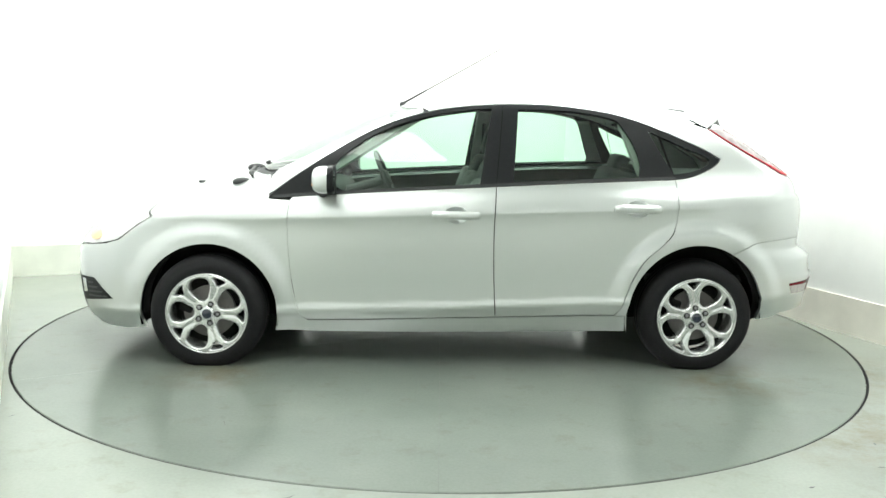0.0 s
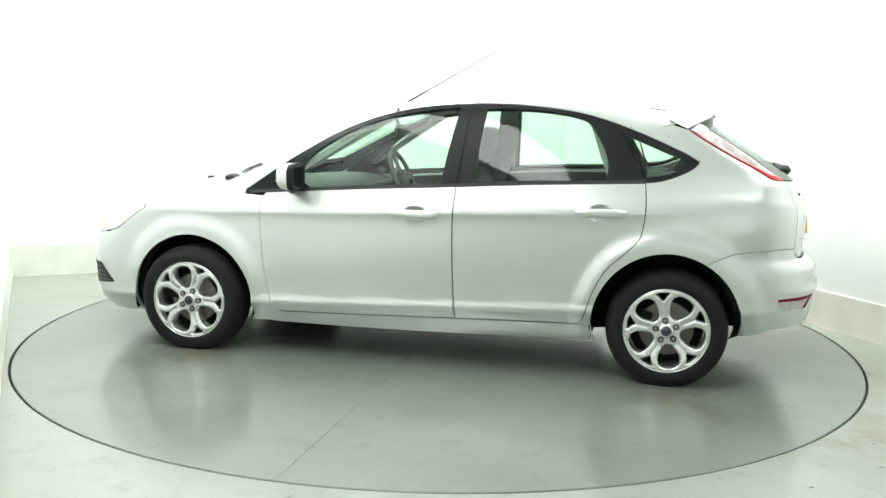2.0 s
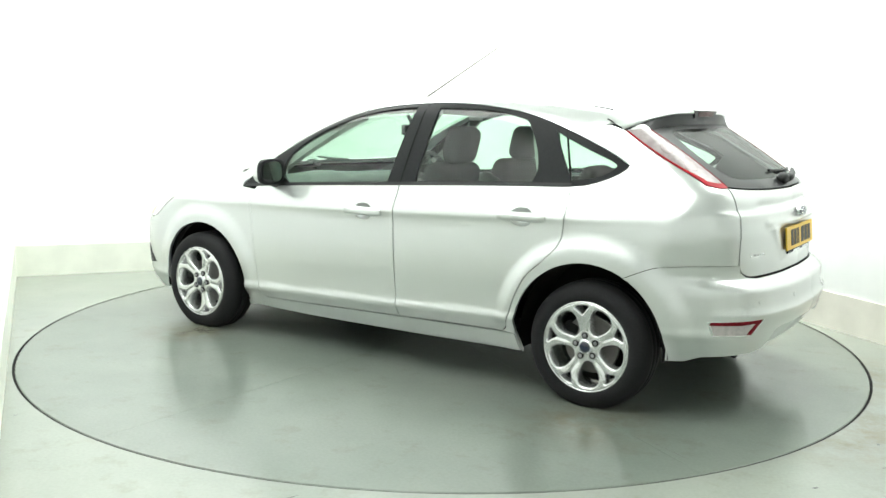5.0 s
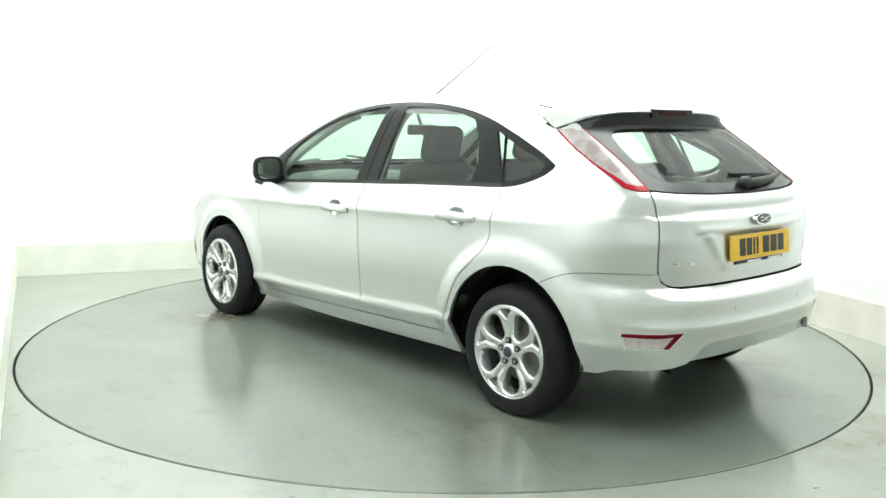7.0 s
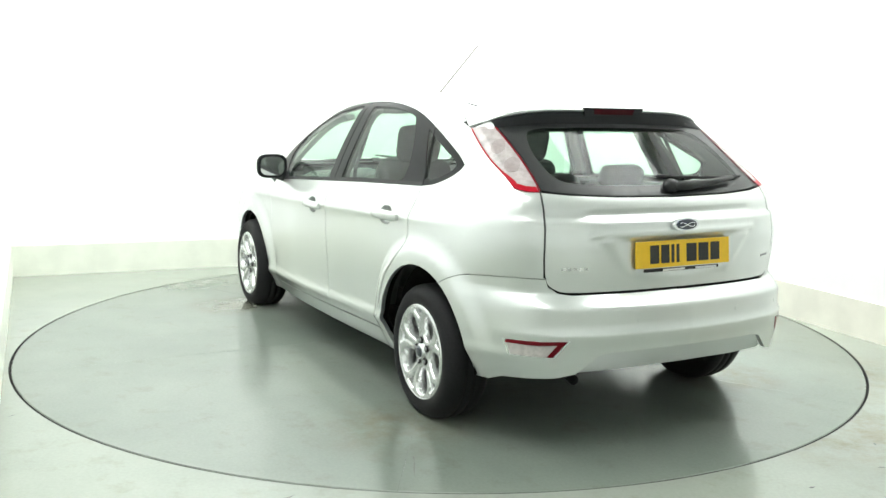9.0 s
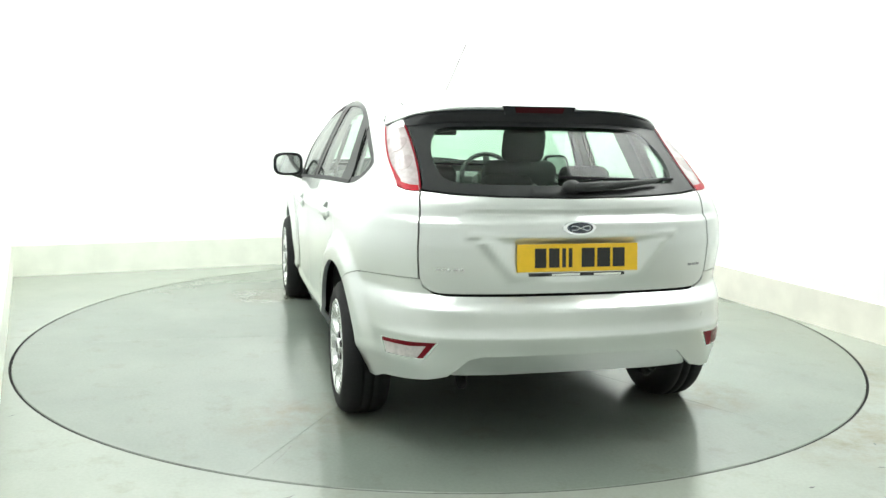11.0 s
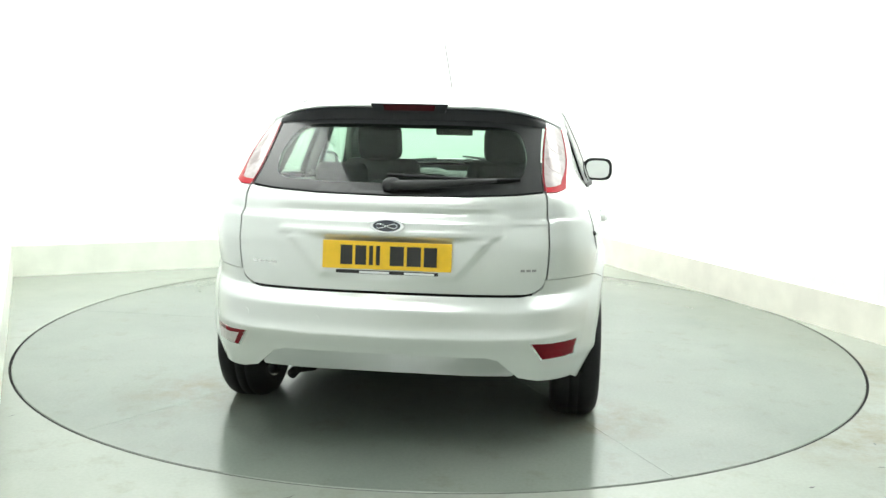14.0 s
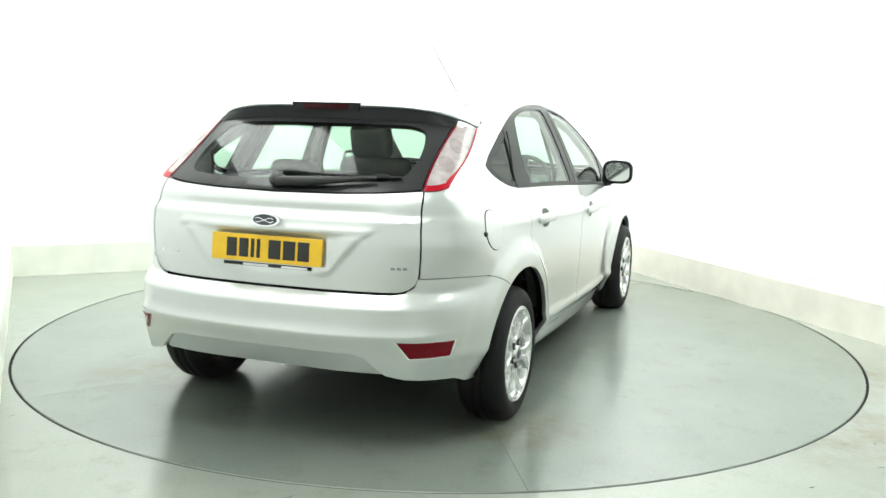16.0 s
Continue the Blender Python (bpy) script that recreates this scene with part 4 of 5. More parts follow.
def mirror(car, side):
    bm = bmesh.new()
    bmesh.ops.create_uvsphere(bm, u_segments=28, v_segments=18, radius=1)
    for v in bm.verts:
        x, y, z = v.co
        sgn = lambda a, k: math.copysign(abs(a) ** k, a)
        # square-shouldered shell, flat towards the rear
        px = sgn(x, 0.7) * 0.075
        if x < 0:
            px *= 0.35
        v.co = Vector((0.690 + px - 0.02 * abs(y), side * (0.940 + sgn(y, 0.65) * 0.092), 1.015 + sgn(z, 0.62) * 0.072 * (1 - 0.12 * y * 1)))
    bmesh.ops.recalc_face_normals(bm, faces=bm.faces)
    root = part("door_mirror", bm, SILVER, car, "silver door mirror in a black housing", True)
    bm = bmesh.new()
    rim = []
    for k in range(40):
        a = 2 * math.pi * k / 40
        sgn = lambda q, e: math.copysign(abs(q) ** e, q)
        rim.append((sgn(math.cos(a), 0.6), sgn(math.sin(a), 0.6)))
    rows = []
    for s, x in ((1.03, 0.677), (1.05, 0.655), (1.0, 0.643), (0.82, 0.649)):
        rows.append([bm.verts.new((x, side * (0.940 + c * 0.092 * s), 1.015 + d * 0.072 * s)) for c, d in rim])
    for a, b in zip(rows, rows[1:]):
        for k in range(40):
            bm.faces.new((a[k], a[(k + 1) % 40], b[(k + 1) % 40], b[k]))
    bmesh.ops.recalc_face_normals(bm, faces=bm.faces)
    part("mirror_housing", bm, BLACK, root, "black mirror surround", True)
    bm = bmesh.new()
    bm.faces.new([bm.verts.new((0.648, side * (0.940 + c * 0.077), 1.015 + d * 0.058)) for c, d in rim])
    bmesh.ops.recalc_face_normals(bm, faces=bm.faces)
    part("mirror_glass", bm, MIRROR, root, "mirror glass")
    bm = bmesh.new()
    tube(bm, [(0.72, side * 0.80, 0.945), (0.715, side * 0.85, 0.948), (0.70, side * 0.89, 0.958), (0.69, side * 0.92, 0.975)], [0.040, 0.034, 0.030, 0.028], 12)
    part("mirror_foot", bm, PLASTIC, root, "black mirror foot", True)
    bm = bmesh.new()
    add_box(bm, (0.742, side * 0.94 - 0.045, 0.985), (0.760, side * 0.94 + 0.045, 1.0), 0.005)
    part("indicator", bm, AMBER, root)


def tail_things(car, gate):
    y0, z0, z1 = 0.258, 0.757, 0.868
    tilt = math.atan(0.10)
    m = Matrix.Translation((-2.049, 0, (z0 + z1) / 2)) @ Matrix.Rotation(tilt, 4, "Y")
    bm = bmesh.new()
    add_box(bm, (-0.004, -y0, -0.0555), (0.004, y0, 0.0555), 0.002, m)
    ground = part("plate", bm, YELLOW, gate, "yellow number plate")
    y = 0.185
    for k, w in enumerate((0.048, 0.044, 0.016, 0.016, None, 0.056, 0.056, 0.052)):
        if w is None:
            y -= 0.028
            continue
        bm = bmesh.new()
        add_box(bm, (-0.0052, y - w, -0.0385), (-0.0038, y, 0.0385), 0, m)
        part("bar", bm, INK, ground)
        y -= w + 0.0115
    bm = bmesh.new()
    add_box(bm, (-2.050, -0.205, 0.738), (-2.036, 0.205, 0.751), 0.002)
    part("plate_bracket", bm, INK, gate, "black strip under the number plate")
    for ya in (0.05, -0.13):
        bm = bmesh.new()
        add_box(bm, (-2.0515, ya - 0.06, 0.740), (-2.0495, ya + 0.06, 0.749))
        part("bar", bm, CHROME, gate)
    # oval badge
    for s, h, mat, nm in ((1.0, 0.006, CHROME, "badge_rim"), (0.80, 0.009, BADGE, "badge")):
        bm = bmesh.new()
        ring = [(0.071 * s * math.cos(a), 0.029 * s * math.sin(a)) for a in np.linspace(0, 2 * math.pi, 40, endpoint=False)]
        base = [bm.verts.new((0.01, *q)) for q in ring]
        top_ = [bm.verts.new((-h, q[0] * 0.95, q[1] * 0.95)) for q in ring]
        for k in range(40):
            bm.faces.new((base[k], base[(k + 1) % 40], top_[(k + 1) % 40], top_[k]))
        bm.faces.new(top_)
        bmesh.ops.recalc_face_normals(bm, faces=bm.faces)
        bmesh.ops.transform(bm, matrix=Matrix.Translation((-2.052, 0, 0.932)) @ Matrix.Rotation(0.15, 4, "Y"), verts=bm.verts)
        b = part(nm, bm, mat, gate, "oval badge, blue with a chrome rim")
    bm = bmesh.new()
    tube(bm, [Matrix.Translation((-2.0625, 0, 0.932)) @ Vector((0, 0.042 * math.cos(a), 0.009 * math.sin(2 * a))) for a in np.linspace(0.3, 5.9, 24)], 0.0022, 6)
    part("badge_bar", bm, CHROME, gate)
    # small lettering as plain bars
    for ya, yb, n in ((0.568, 0.455, 5), (-0.525, -0.592, 3)):
        for k in range(n):
            a, b = ya + (yb - ya) * k / n, ya + (yb - ya) * (k + 0.72) / n
            q = by_rear([(a, 0.758), (b, 0.758), (b, 0.768), (a, 0.768)])
            panel("bar", q, ALLOY if n == 5 else STEEL, gate, level=0.003, gap=0, depth=0.003, cell=0.05)
    # wiper
    p = girth(by_rear([(0.0, 1.085), (-0.10, 1.088), (-0.25, 1.098), (-0.40, 1.110)]), 0.028)
    bm = bmesh.new()
    tube(bm, [tuple(q) for q in p], [0.020, 0.022, 0.015, 0.009], 10)
    arm = part("rear_wiper", bm, PLASTIC, gate, "black rear window wiper", True)
    hub_ = girth(by_rear([(0.0, 1.08)]), 0.0)[0]
    bm = bmesh.new()
    bmesh.ops.create_uvsphere(bm, u_segments=16, v_segments=10, radius=0.034)
    bmesh.ops.scale(bm, verts=bm.verts, vec=(0.9, 1.2, 0.9))
    bmesh.ops.translate(bm, verts=bm.verts, vec=tuple(hub_ + np.array([-0.016, 0, 0.006])))
    part("wiper_boss", bm, PLASTIC, arm, "", True)
    p = girth(by_rear([(0.03, 1.122), (-0.15, 1.116), (-0.35, 1.110), (-0.50, 1.112)]), 0.010)
    bm = bmesh.new()
    tube(bm, [tuple(q) for q in p], 0.007, 6)
    part("wiper_blade", bm, BLACK, arm)


def spoiler(car):
    """A painted lip over the rear window that runs down to the tail lamps; black below, with the high stop lamp in its edge."""
    ends = 0.668
    ys = np.linspace(-ends, ends, 61)
    top_rows, low_rows = [], []
    for y in ys:
        k = abs(y)
        side = 1 if y > 0 else -1
        tip_x = float(table(k, [(0, -1.537), (0.20, -1.534), (0.36, -1.520), (0.50, -1.488), (0.58, -1.448), (0.63, -1.405), (ends, -1.366)]))
        tip_z = float(table(k, [(0, 1.393), (0.20, 1.393), (0.36, 1.389), (0.48, 1.376), (0.56, 1.358), (0.61, 1.338), (ends, 1.309)]))
        x0 = -1.27 - 0.01 * (k / ends) ** 2
        y0 = side * k * 0.965
        z0 = above([(x0, y0)])[0, 2] + 0.002
        row = []
        for s in np.linspace(0, 1, 8):
            row.append((x0 + (tip_x + 0.010 - x0) * s, y0 + (y - y0) * s, z0 + (tip_z + 0.016 - z0) * (s * s * (3 - 2 * s) * 0.4 + s * 0.6)))
        row += [(tip_x + 0.001, y, tip_z + 0.0135), (tip_x - 0.003, y, tip_z + 0.007), (tip_x - 0.001, y, tip_z + 0.001), (tip_x + 0.008, y, tip_z - 0.002)]
        top_rows.append(row)
        # inner edge set low: the black also stands for its reflection in the glass
        z_in = float(table(k, [(0, 1.338), (0.30, 1.336), (0.50, 1.325), (ends, 1.300)]))
        on_glass = march(np.array([[-AXLE, min(k, 0.625), z_in]]), np.array([[-1.0, 0, 0]]), 0.001)[0]
        inner = (on_glass[0], side * on_glass[1], on_glass[2])
        start = (tip_x + 0.007, y, tip_z - 0.0015)
        low_rows.append([start] + [(start[0] + (inner[0] - start[0]) * s, start[1] + (inner[1] - start[1]) * s, start[2] + (inner[2] - start[2]) * s + 0.010 * math.sin(math.pi * s)) for s in (0.33, 0.66)] + [inner])
    def grid(rows, up):
        bm = bmesh.new()
        vs = [[bm.verts.new(q) for q in r] for r in rows]
        for a, b in zip(vs, vs[1:]):
            for j in range(len(a) - 1):
                bm.faces.new((a[j], a[j + 1], b[j + 1], b[j]))
        bmesh.ops.recalc_face_normals(bm, faces=bm.faces)
        if sum(f.normal.z * f.calc_area() for f in bm.faces) * up < 0:
            bmesh.ops.reverse_faces(bm, faces=bm.faces)
        return bm
    root = part("spoiler", grid(top_rows, 1), SILVER, car, "silver roof spoiler with a black underside", True)
    part("spoiler_underside", grid(low_rows[3:-3], -1), BLACK, root, "black spoiler underside", True)
    for rows in (low_rows[:4], low_rows[-4:]):
        part("spoiler_end", grid(rows, -1), SILVER, root, "", True)
    def wedge(nm, half, lean, z_low, z_high, back, mat, parent, label):
        bm = bmesh.new()
        n = 13
        rows = [[], [], [], []]
        for i in range(n):
            f = 2 * i / (n - 1) - 1
            x = float(table(abs(f * half), [(0, -1.537), (0.20, -1.534)]))
            for r, (dx, z, w) in zip(rows, ((0.045, z_high - 0.001, half), (back, z_high, half), (back + 0.003, z_low, half - lean), (0.045, z_low + 0.002, half - lean))):
                r.append(bm.verts.new((x + dx, f * w, z)))
        for r, q in zip(rows, rows[1:]):
            for i in range(n - 1):
                bm.faces.new((r[i], r[i + 1], q[i + 1], q[i]))
        for i in (0, -1):
            bm.faces.new([r[i] for r in rows])
        bmesh.ops.recalc_face_normals(bm, faces=bm.faces)
        return part(nm, bm, mat, parent, label)
    for row in (top_rows[0], top_rows[-1]):
        bm = bmesh.new()
        tube(bm, row[:9], 0.0022, 6)
        part("spoiler_joint", bm, UNDER, root)
    unit = wedge("stop_lamp", 0.174, 0.016, 1.371, 1.4105, -0.006, BLACK, root, "black high stop lamp housing")
    wedge("stop_lamp_lens", 0.116, 0.006, 1.380, 1.404, -0.009, STOP_RED, unit, "dark red stop lamp lens")


def box_arch(car, side):
    """Black wheel-arch liners, open to the outside and below."""
    for (cx, cz), rx, rz, nm in (((1.325, 0.290), 0.372, 0.378, "front_arch_liner"), ((-1.312, 0.300), 0.383, 0.400, "rear_arch_liner")):
        bm = bmesh.new()
        rows = []
        for y_ in (0.855 if cx > 0 else 0.800, 0.76, 0.55):
            rows.append([bm.verts.new((cx + rx * math.cos(a), side * y_, cz + rz * math.sin(a))) for a in np.linspace(-0.22, math.pi + (0.22 if cx > 0 else 0.05), 40)])
        for a, b in zip(rows, rows[1:]):
            for k in range(39):
                bm.faces.new((a[k], a[k + 1], b[k + 1], b[k]))
        bm.faces.new(rows[-1])
        part(nm, bm, UNDER, car)


def inner_shell(car):
    """Dark structure behind the panels, below the waist, so that the gaps read dark."""
    arches = [by_side([(x, z) for x, z in arch((1.325, 0.290), 0.375, 0.381, -9, 189)]), by_side([(x, z) for x, z in arch((-1.312, 0.300), 0.386, 0.403, -9, 189)])]
    for side in (1, -1):
        belt = by_side(curve(BELT))
        lo = np.array(belt) + np.array([0, -0.03])
        out = [(-2.20, 0.96), (REAR_MID + 0.002, 0.98), (REAR_MID + 0.002, 0.47), (-2.0, 0.47), (-1.86, 0.40), (-1.70, 0.33), *arches[1][::-1], (-0.92, 0.21), (0.94, 0.20), *arches[0][::-1], (1.72, 0.20), (FRONT_MID - 0.002, 0.20), (FRONT_MID - 0.002, 0.66), (1.85, 0.62), (1.5, 0.80), (1.1, 0.84), *[tuple(q) for q in lo], (-1.7, 0.98)]
        panel("inner_structure", out, UNDER, car, level=-0.05, depth=0.001, cell=0.09, gap=0, side=side)
    box("floor_pan", (-1.42, -0.50, 0.26), (1.95, 0.50, 0.31), UNDER, car, 0.02)
    box("floor_pan", (-0.92, -0.80, 0.20), (0.94, 0.80, 0.255), UNDER, car, 0.02)
    bm = bmesh.new()
    tube(bm, [(-1.2, 0.36, 0.24), (-1.75, 0.38, 0.26), (-1.84, 0.42, 0.275), (-1.90, 0.43, 0.265)], 0.022, 12)
    part("exhaust_pipe", bm, UNDER, car, "dull steel exhaust pipe", True)
    bm = bmesh.new()
    tube(bm, [(-1.66, 0.28, 0.375), (-1.66, -0.28, 0.375)], 0.075, 14)
    part("silencer", bm, UNDER, car, "", True)


def seat(car, x, y, front=True):
    root = tagged(new("front_seat" if front else "rear_seat"), "charcoal cloth seat")
    root.parent = car
    def pad(nm, mat, size, m, bevel=0.05):
        bm = bmesh.new()
        add_box(bm, [-s / 2 for s in size], [s / 2 for s in size], bevel, m)
        return part(nm, bm, mat, root, "", True)
    pad("cushion", CLOTH, (0.50, 0.50, 0.16), pose(x + 0.22, y, 0.50, 0, -8, 0))
    back = pose(x - 0.08, y, 0.80, 0, -20, 0)
    pad("backrest", CLOTH, (0.13, 0.46, 0.62), back, 0.055)
    for s in (1, -1):
        pad("bolster", LEATHER, (0.15, 0.09, 0.50), back @ pose(0.03, s * 0.22, -0.05), 0.04)
    pad("headrest", CLOTH, (0.11, 0.26, 0.21), back @ pose(0.0, 0, 0.42, 0, 6), 0.05)
    for s in (1, -1):
        bm = bmesh.new()
        tube(bm, [back @ Vector((0, s * 0.06, 0.25)), back @ Vector((0, s * 0.06, 0.40))], 0.007, 8)
        part("headrest_post", bm, STEEL, root)


def cabin(car):
    seat(car, -0.05, 0.37)
    seat(car, -0.05, -0.37)
    bench = tagged(new("rear_bench"), "charcoal cloth rear bench seat")
    bench.parent = car
    bm = bmesh.new()
    add_box(bm, (-0.95, -0.62, 0.42), (-0.45, 0.62, 0.60), 0.05)
    part("cushion", bm, CLOTH, bench, "", True)
    back = pose(-1.02, 0, 0.80, 0, -22, 0)
    for lo, hi in ((-0.64, -0.20), (-0.19, 0.64)):
        bm = bmesh.new()
        add_box(bm, (-0.07, lo, -0.30), (0.07, hi, 0.24), 0.05, back)
        part("backrest", bm, CLOTH, bench, "", True)
    for y, h in ((0.40, 0.12), (-0.40, 0.12), (0.0, 0.07)):
        bm = bmesh.new()
        add_box(bm, (-0.05, y - 0.13, 0.22), (0.05, y + 0.13, 0.22 + h), 0.04, back)
        part("headrest", bm, CLOTH, bench, "", True)
    # dashboard with an arched top
    bm = bmesh.new()
    prof = [(1.10, 0.60), (1.12, 0.92), (1.02, 0.955), (0.86, 0.965), (0.76, 0.95), (0.70, 0.88), (0.72, 0.75), (0.80, 0.60)]
    rows = [[bm.verts.new((x - 0.06 * (abs(y) / 0.7) ** 2, y, z - 0.03 * (abs(y) / 0.7) ** 2 + (0.02 if 0.15 < y < 0.6 and z > 0.94 else 0))) for x, z in prof] for y in np.linspace(-0.74, 0.74, 25)]
    for a, b in zip(rows, rows[1:]):
        for j in range(len(prof)):
            bm.faces.new((a[j], a[(j + 1) % len(prof)], b[(j + 1) % len(prof)], b[j]))
    bmesh.ops.recalc_face_normals(bm, faces=bm.faces)
    part("dashboard", bm, CABIN, car, "dark moulded dashboard", True)
    # steering wheel on the car's own right
    m = Matrix.Translation((0.42, -0.37, 0.93)) @ Matrix.Rotation(radians(-66), 4, "Y")
    bm = bmesh.new()
    tube(bm, [m @ Vector((0.185 * math.cos(a), 0.185 * math.sin(a), 0)) for a in np.linspace(0, 2 * math.pi, 49)], 0.015, 10)
    wheel_ = part("steering_wheel", bm, CABIN, car, "dark steering wheel", True)
    bm = bmesh.new()
    add_box(bm, (-0.06, -0.07, -0.03), (0.06, 0.07, 0.015), 0.02, m)
    for a in (0, 180, 270):
        add_box(bm, (0.03, -0.02, -0.012), (0.18, 0.02, 0.004), 0, m @ Matrix.Rotation(radians(a + 90), 4, "Z"))
    part("spokes", bm, CABIN, wheel_)
    bm = bmesh.new()
    tube(bm, [m @ Vector((0, 0, -0.02)), (0.85, -0.37, 0.80)], 0.03, 10)
    part("steering_column", bm, CABIN, wheel_)
    # interior mirror
    bm = bmesh.new()
    add_box(bm, (0.325, -0.12, 1.226), (0.35, 0.12, 1.292), 0.012)
    im = part("interior_mirror", bm, CABIN, car, "dark interior mirror")
    bm = bmesh.new()
    tube(bm, [(0.345, 0, 1.285), (0.385, 0, 1.355)], 0.012, 8)
    part("mirror_stalk", bm, CABIN, im)
    # door linings, headlining, pillars, parcel shelf
    for side in (1, -1):
        q = by_side([(0.98, 0.89), (0.80, 0.905), (0.33, 0.94), (-0.2, 0.973), (-0.7, 1.002), (-1.18, 1.02), (-1.35, 1.04), (-1.40, 0.80), (-1.05, 0.76), (-0.86, 0.42), (0.8, 0.36)])
        panel("door_lining", q, CABIN, car, level=-0.065, depth=0.04, cell=0.08, gap=0, side=side)
        for x0, z0, x1, z1, w in ((-0.21, 1.02, -0.25, 1.40, 0.055), (-1.04, 1.06, -0.93, 1.33, 0.055), (0.76, 1.0, 0.24, 1.35, 0.03)):
            a, b = np.array(by_side([(x0, z0), (x1, z1)]))
            d = np.array([w, 0])
            panel("pillar_lining", [a - d, a + d, b + d, b - d], TRIM_GREY, car, level=-0.03, depth=0.03, cell=0.06, gap=0, side=side)
        # the lining's grey has the haze of reflections on the rear glass mixed in
        q = by_side([(-1.36, 1.02), (-1.41, 1.10), (-1.455, 1.155), (-1.37, 1.215), (-1.13, 1.315), (-1.24, 1.335), (-1.45, 1.262), (-1.60, 1.175), (-1.75, 1.09), (-1.82, 0.98), (-1.5, 0.94)])
        panel("rear_pillar_lining", q, LEATHER, car, level=-0.03, depth=0.02, cell=0.06, gap=0, side=side, label="rear pillar lining, its grey including rear glass haze")
        bm = bmesh.new()
        tube(bm, [(-0.24, side * 0.66, 1.30), (-0.23, side * 0.74, 1.05), (-0.10, side * 0.72, 0.70)], 0.014, 4)
        part("seat_belt", bm, CABIN, car)
    lining = [(-1.38, 0.0), (-1.36, 0.45), (-1.25, 0.56), (-0.8, 0.585), (-0.1, 0.585), (0.22, 0.55), (0.30, 0.25), (0.31, 0.0)]
    panel("headlining", lining + [(x, -y) for x, y in reversed(lining)][1:-1], TRIM_GREY, car, onto=above, level=-0.045, depth=0.004, cell=0.09, gap=0)
    bm = bmesh.new()
    add_box(bm, (-1.72, -0.60, 1.0), (-1.17, 0.60, 1.022), 0.006)
    part("parcel_shelf", bm, CABIN, car, "dark parcel shelf")
    box("load_floor", (-1.85, -0.55, 0.44), (-1.1, 0.55, 0.48), CABIN, car)


SPOKES = None


def spoke_mesh():
    """A cast wheel face: five spokes that fork round five egg-shaped openings; each fork's shaded pocket is cut through
    as a small gap.
    """
    global SPOKES
    cell = 0.005
    outer = np.array([(0.2185 * math.cos(a), 0.2185 * math.sin(a)) for a in np.linspace(0, 2 * math.pi, 180, endpoint=False)])
    eggs = []
    for k in range(5):
        a = 2 * math.pi * (k + 0.5) / 5 + math.pi / 2
        egg = smooth_line([(0.074, 0.0), (0.080, 0.020), (0.100, 0.035), (0.128, 0.050), (0.158, 0.057), (0.184, 0.050), (0.199, 0.027), (0.203, 0.0),
                           (0.199, -0.027), (0.184, -0.050), (0.158, -0.057), (0.128, -0.050), (0.100, -0.035), (0.080, -0.020)], (), 5)
        eggs.append(np.array([(r * math.cos(a) - w * math.sin(a), r * math.sin(a) + w * math.cos(a)) for r, w in egg]))
    # shallow fork pockets made as holes, for their dark shade
    for k in range(5):
        a = 2 * math.pi * k / 5 + math.pi / 2
        fork = smooth_line([(0.166, -0.005), (0.166, 0.005), (0.184, 0.019), (0.198, 0.034), (0.2045, 0.028), (0.207, 0.0), (0.2045, -0.028), (0.198, -0.034), (0.184, -0.019)], (), 4)
        eggs.append(np.array([(r * math.cos(a) - w * math.sin(a), r * math.sin(a) + w * math.cos(a)) for r, w in fork]))
    rings = [outer] + eggs
    g = np.arange(-0.218, 0.218, cell)
    gx, gz = np.meshgrid(g, g)
    grid = np.stack([gx.ravel(), gz.ravel()], -1)
    edge = np.concatenate(eggs)
    grid = grid[np.hypot(*grid.T) < 0.2155]
    for e in eggs:
        grid = grid[~inside_poly(grid, e)]
    off = np.array([np.min(np.hypot(*(edge - q).T)) for q in grid])
    grid = grid[off > cell * 0.5]
    verts, edges = [], []
    for r in rings:
        n0 = len(verts)
        verts += [Vector(q) for q in r]
        edges += [(n0 + i, n0 + (i + 1) % len(r)) for i in range(len(r))]
    verts += [Vector(q) for q in grid]
    vo, eo, fo, *_ = delaunay_2d_cdt(verts, edges, [], 0, 1e-7)
    flat = np.array([tuple(v) for v in vo])
    tris = np.array([f for f in fo if len(f) == 3])
    mid = flat[tris].mean(1)
    ok = inside_poly(mid, outer)
    for e in eggs:
        ok &= ~inside_poly(mid, e)
    tris = tris[ok]
    r = np.hypot(*flat.T)
    turn = (np.arctan2(flat[:, 1], flat[:, 0]) - math.pi / 2 + math.pi / 5) % (2 * math.pi / 5) - math.pi / 5
    off = np.array([np.min(np.hypot(*(edge - q).T)) for q in flat])
    along, across = r * np.cos(turn), r * np.sin(turn)
    high = table(r, [(0, -0.010), (0.05, -0.010), (0.08, -0.011), (0.12, -0.006), (0.16, -0.001), (0.19, 0.003), (0.21, 0.004)])
    high = high - 0.007 * step(0.006, 0.0, off)
    high = high - 0.004 * step(0.014, 0.0, np.abs(across)) * step(0.08, 0.12, r) * step(0.19, 0.16, r)
    co = [(q[0], h, q[1]) for q, h in zip(flat, high)]
    faces = [tuple(t) for t in tris.tolist()]
    faces = [f if np.cross(np.subtract(co[f[1]], co[f[0]]), np.subtract(co[f[2]], co[f[0]]))[1] > 0 else f[::-1] for f in faces]
    seen = {(f[i], f[(i + 1) % 3]) for f in faces for i in range(3)}
    back = {}
    for i, j in [e for e in seen if (e[1], e[0]) not in seen]:
        for v in (i, j):
            if v not in back:
                back[v] = len(co)
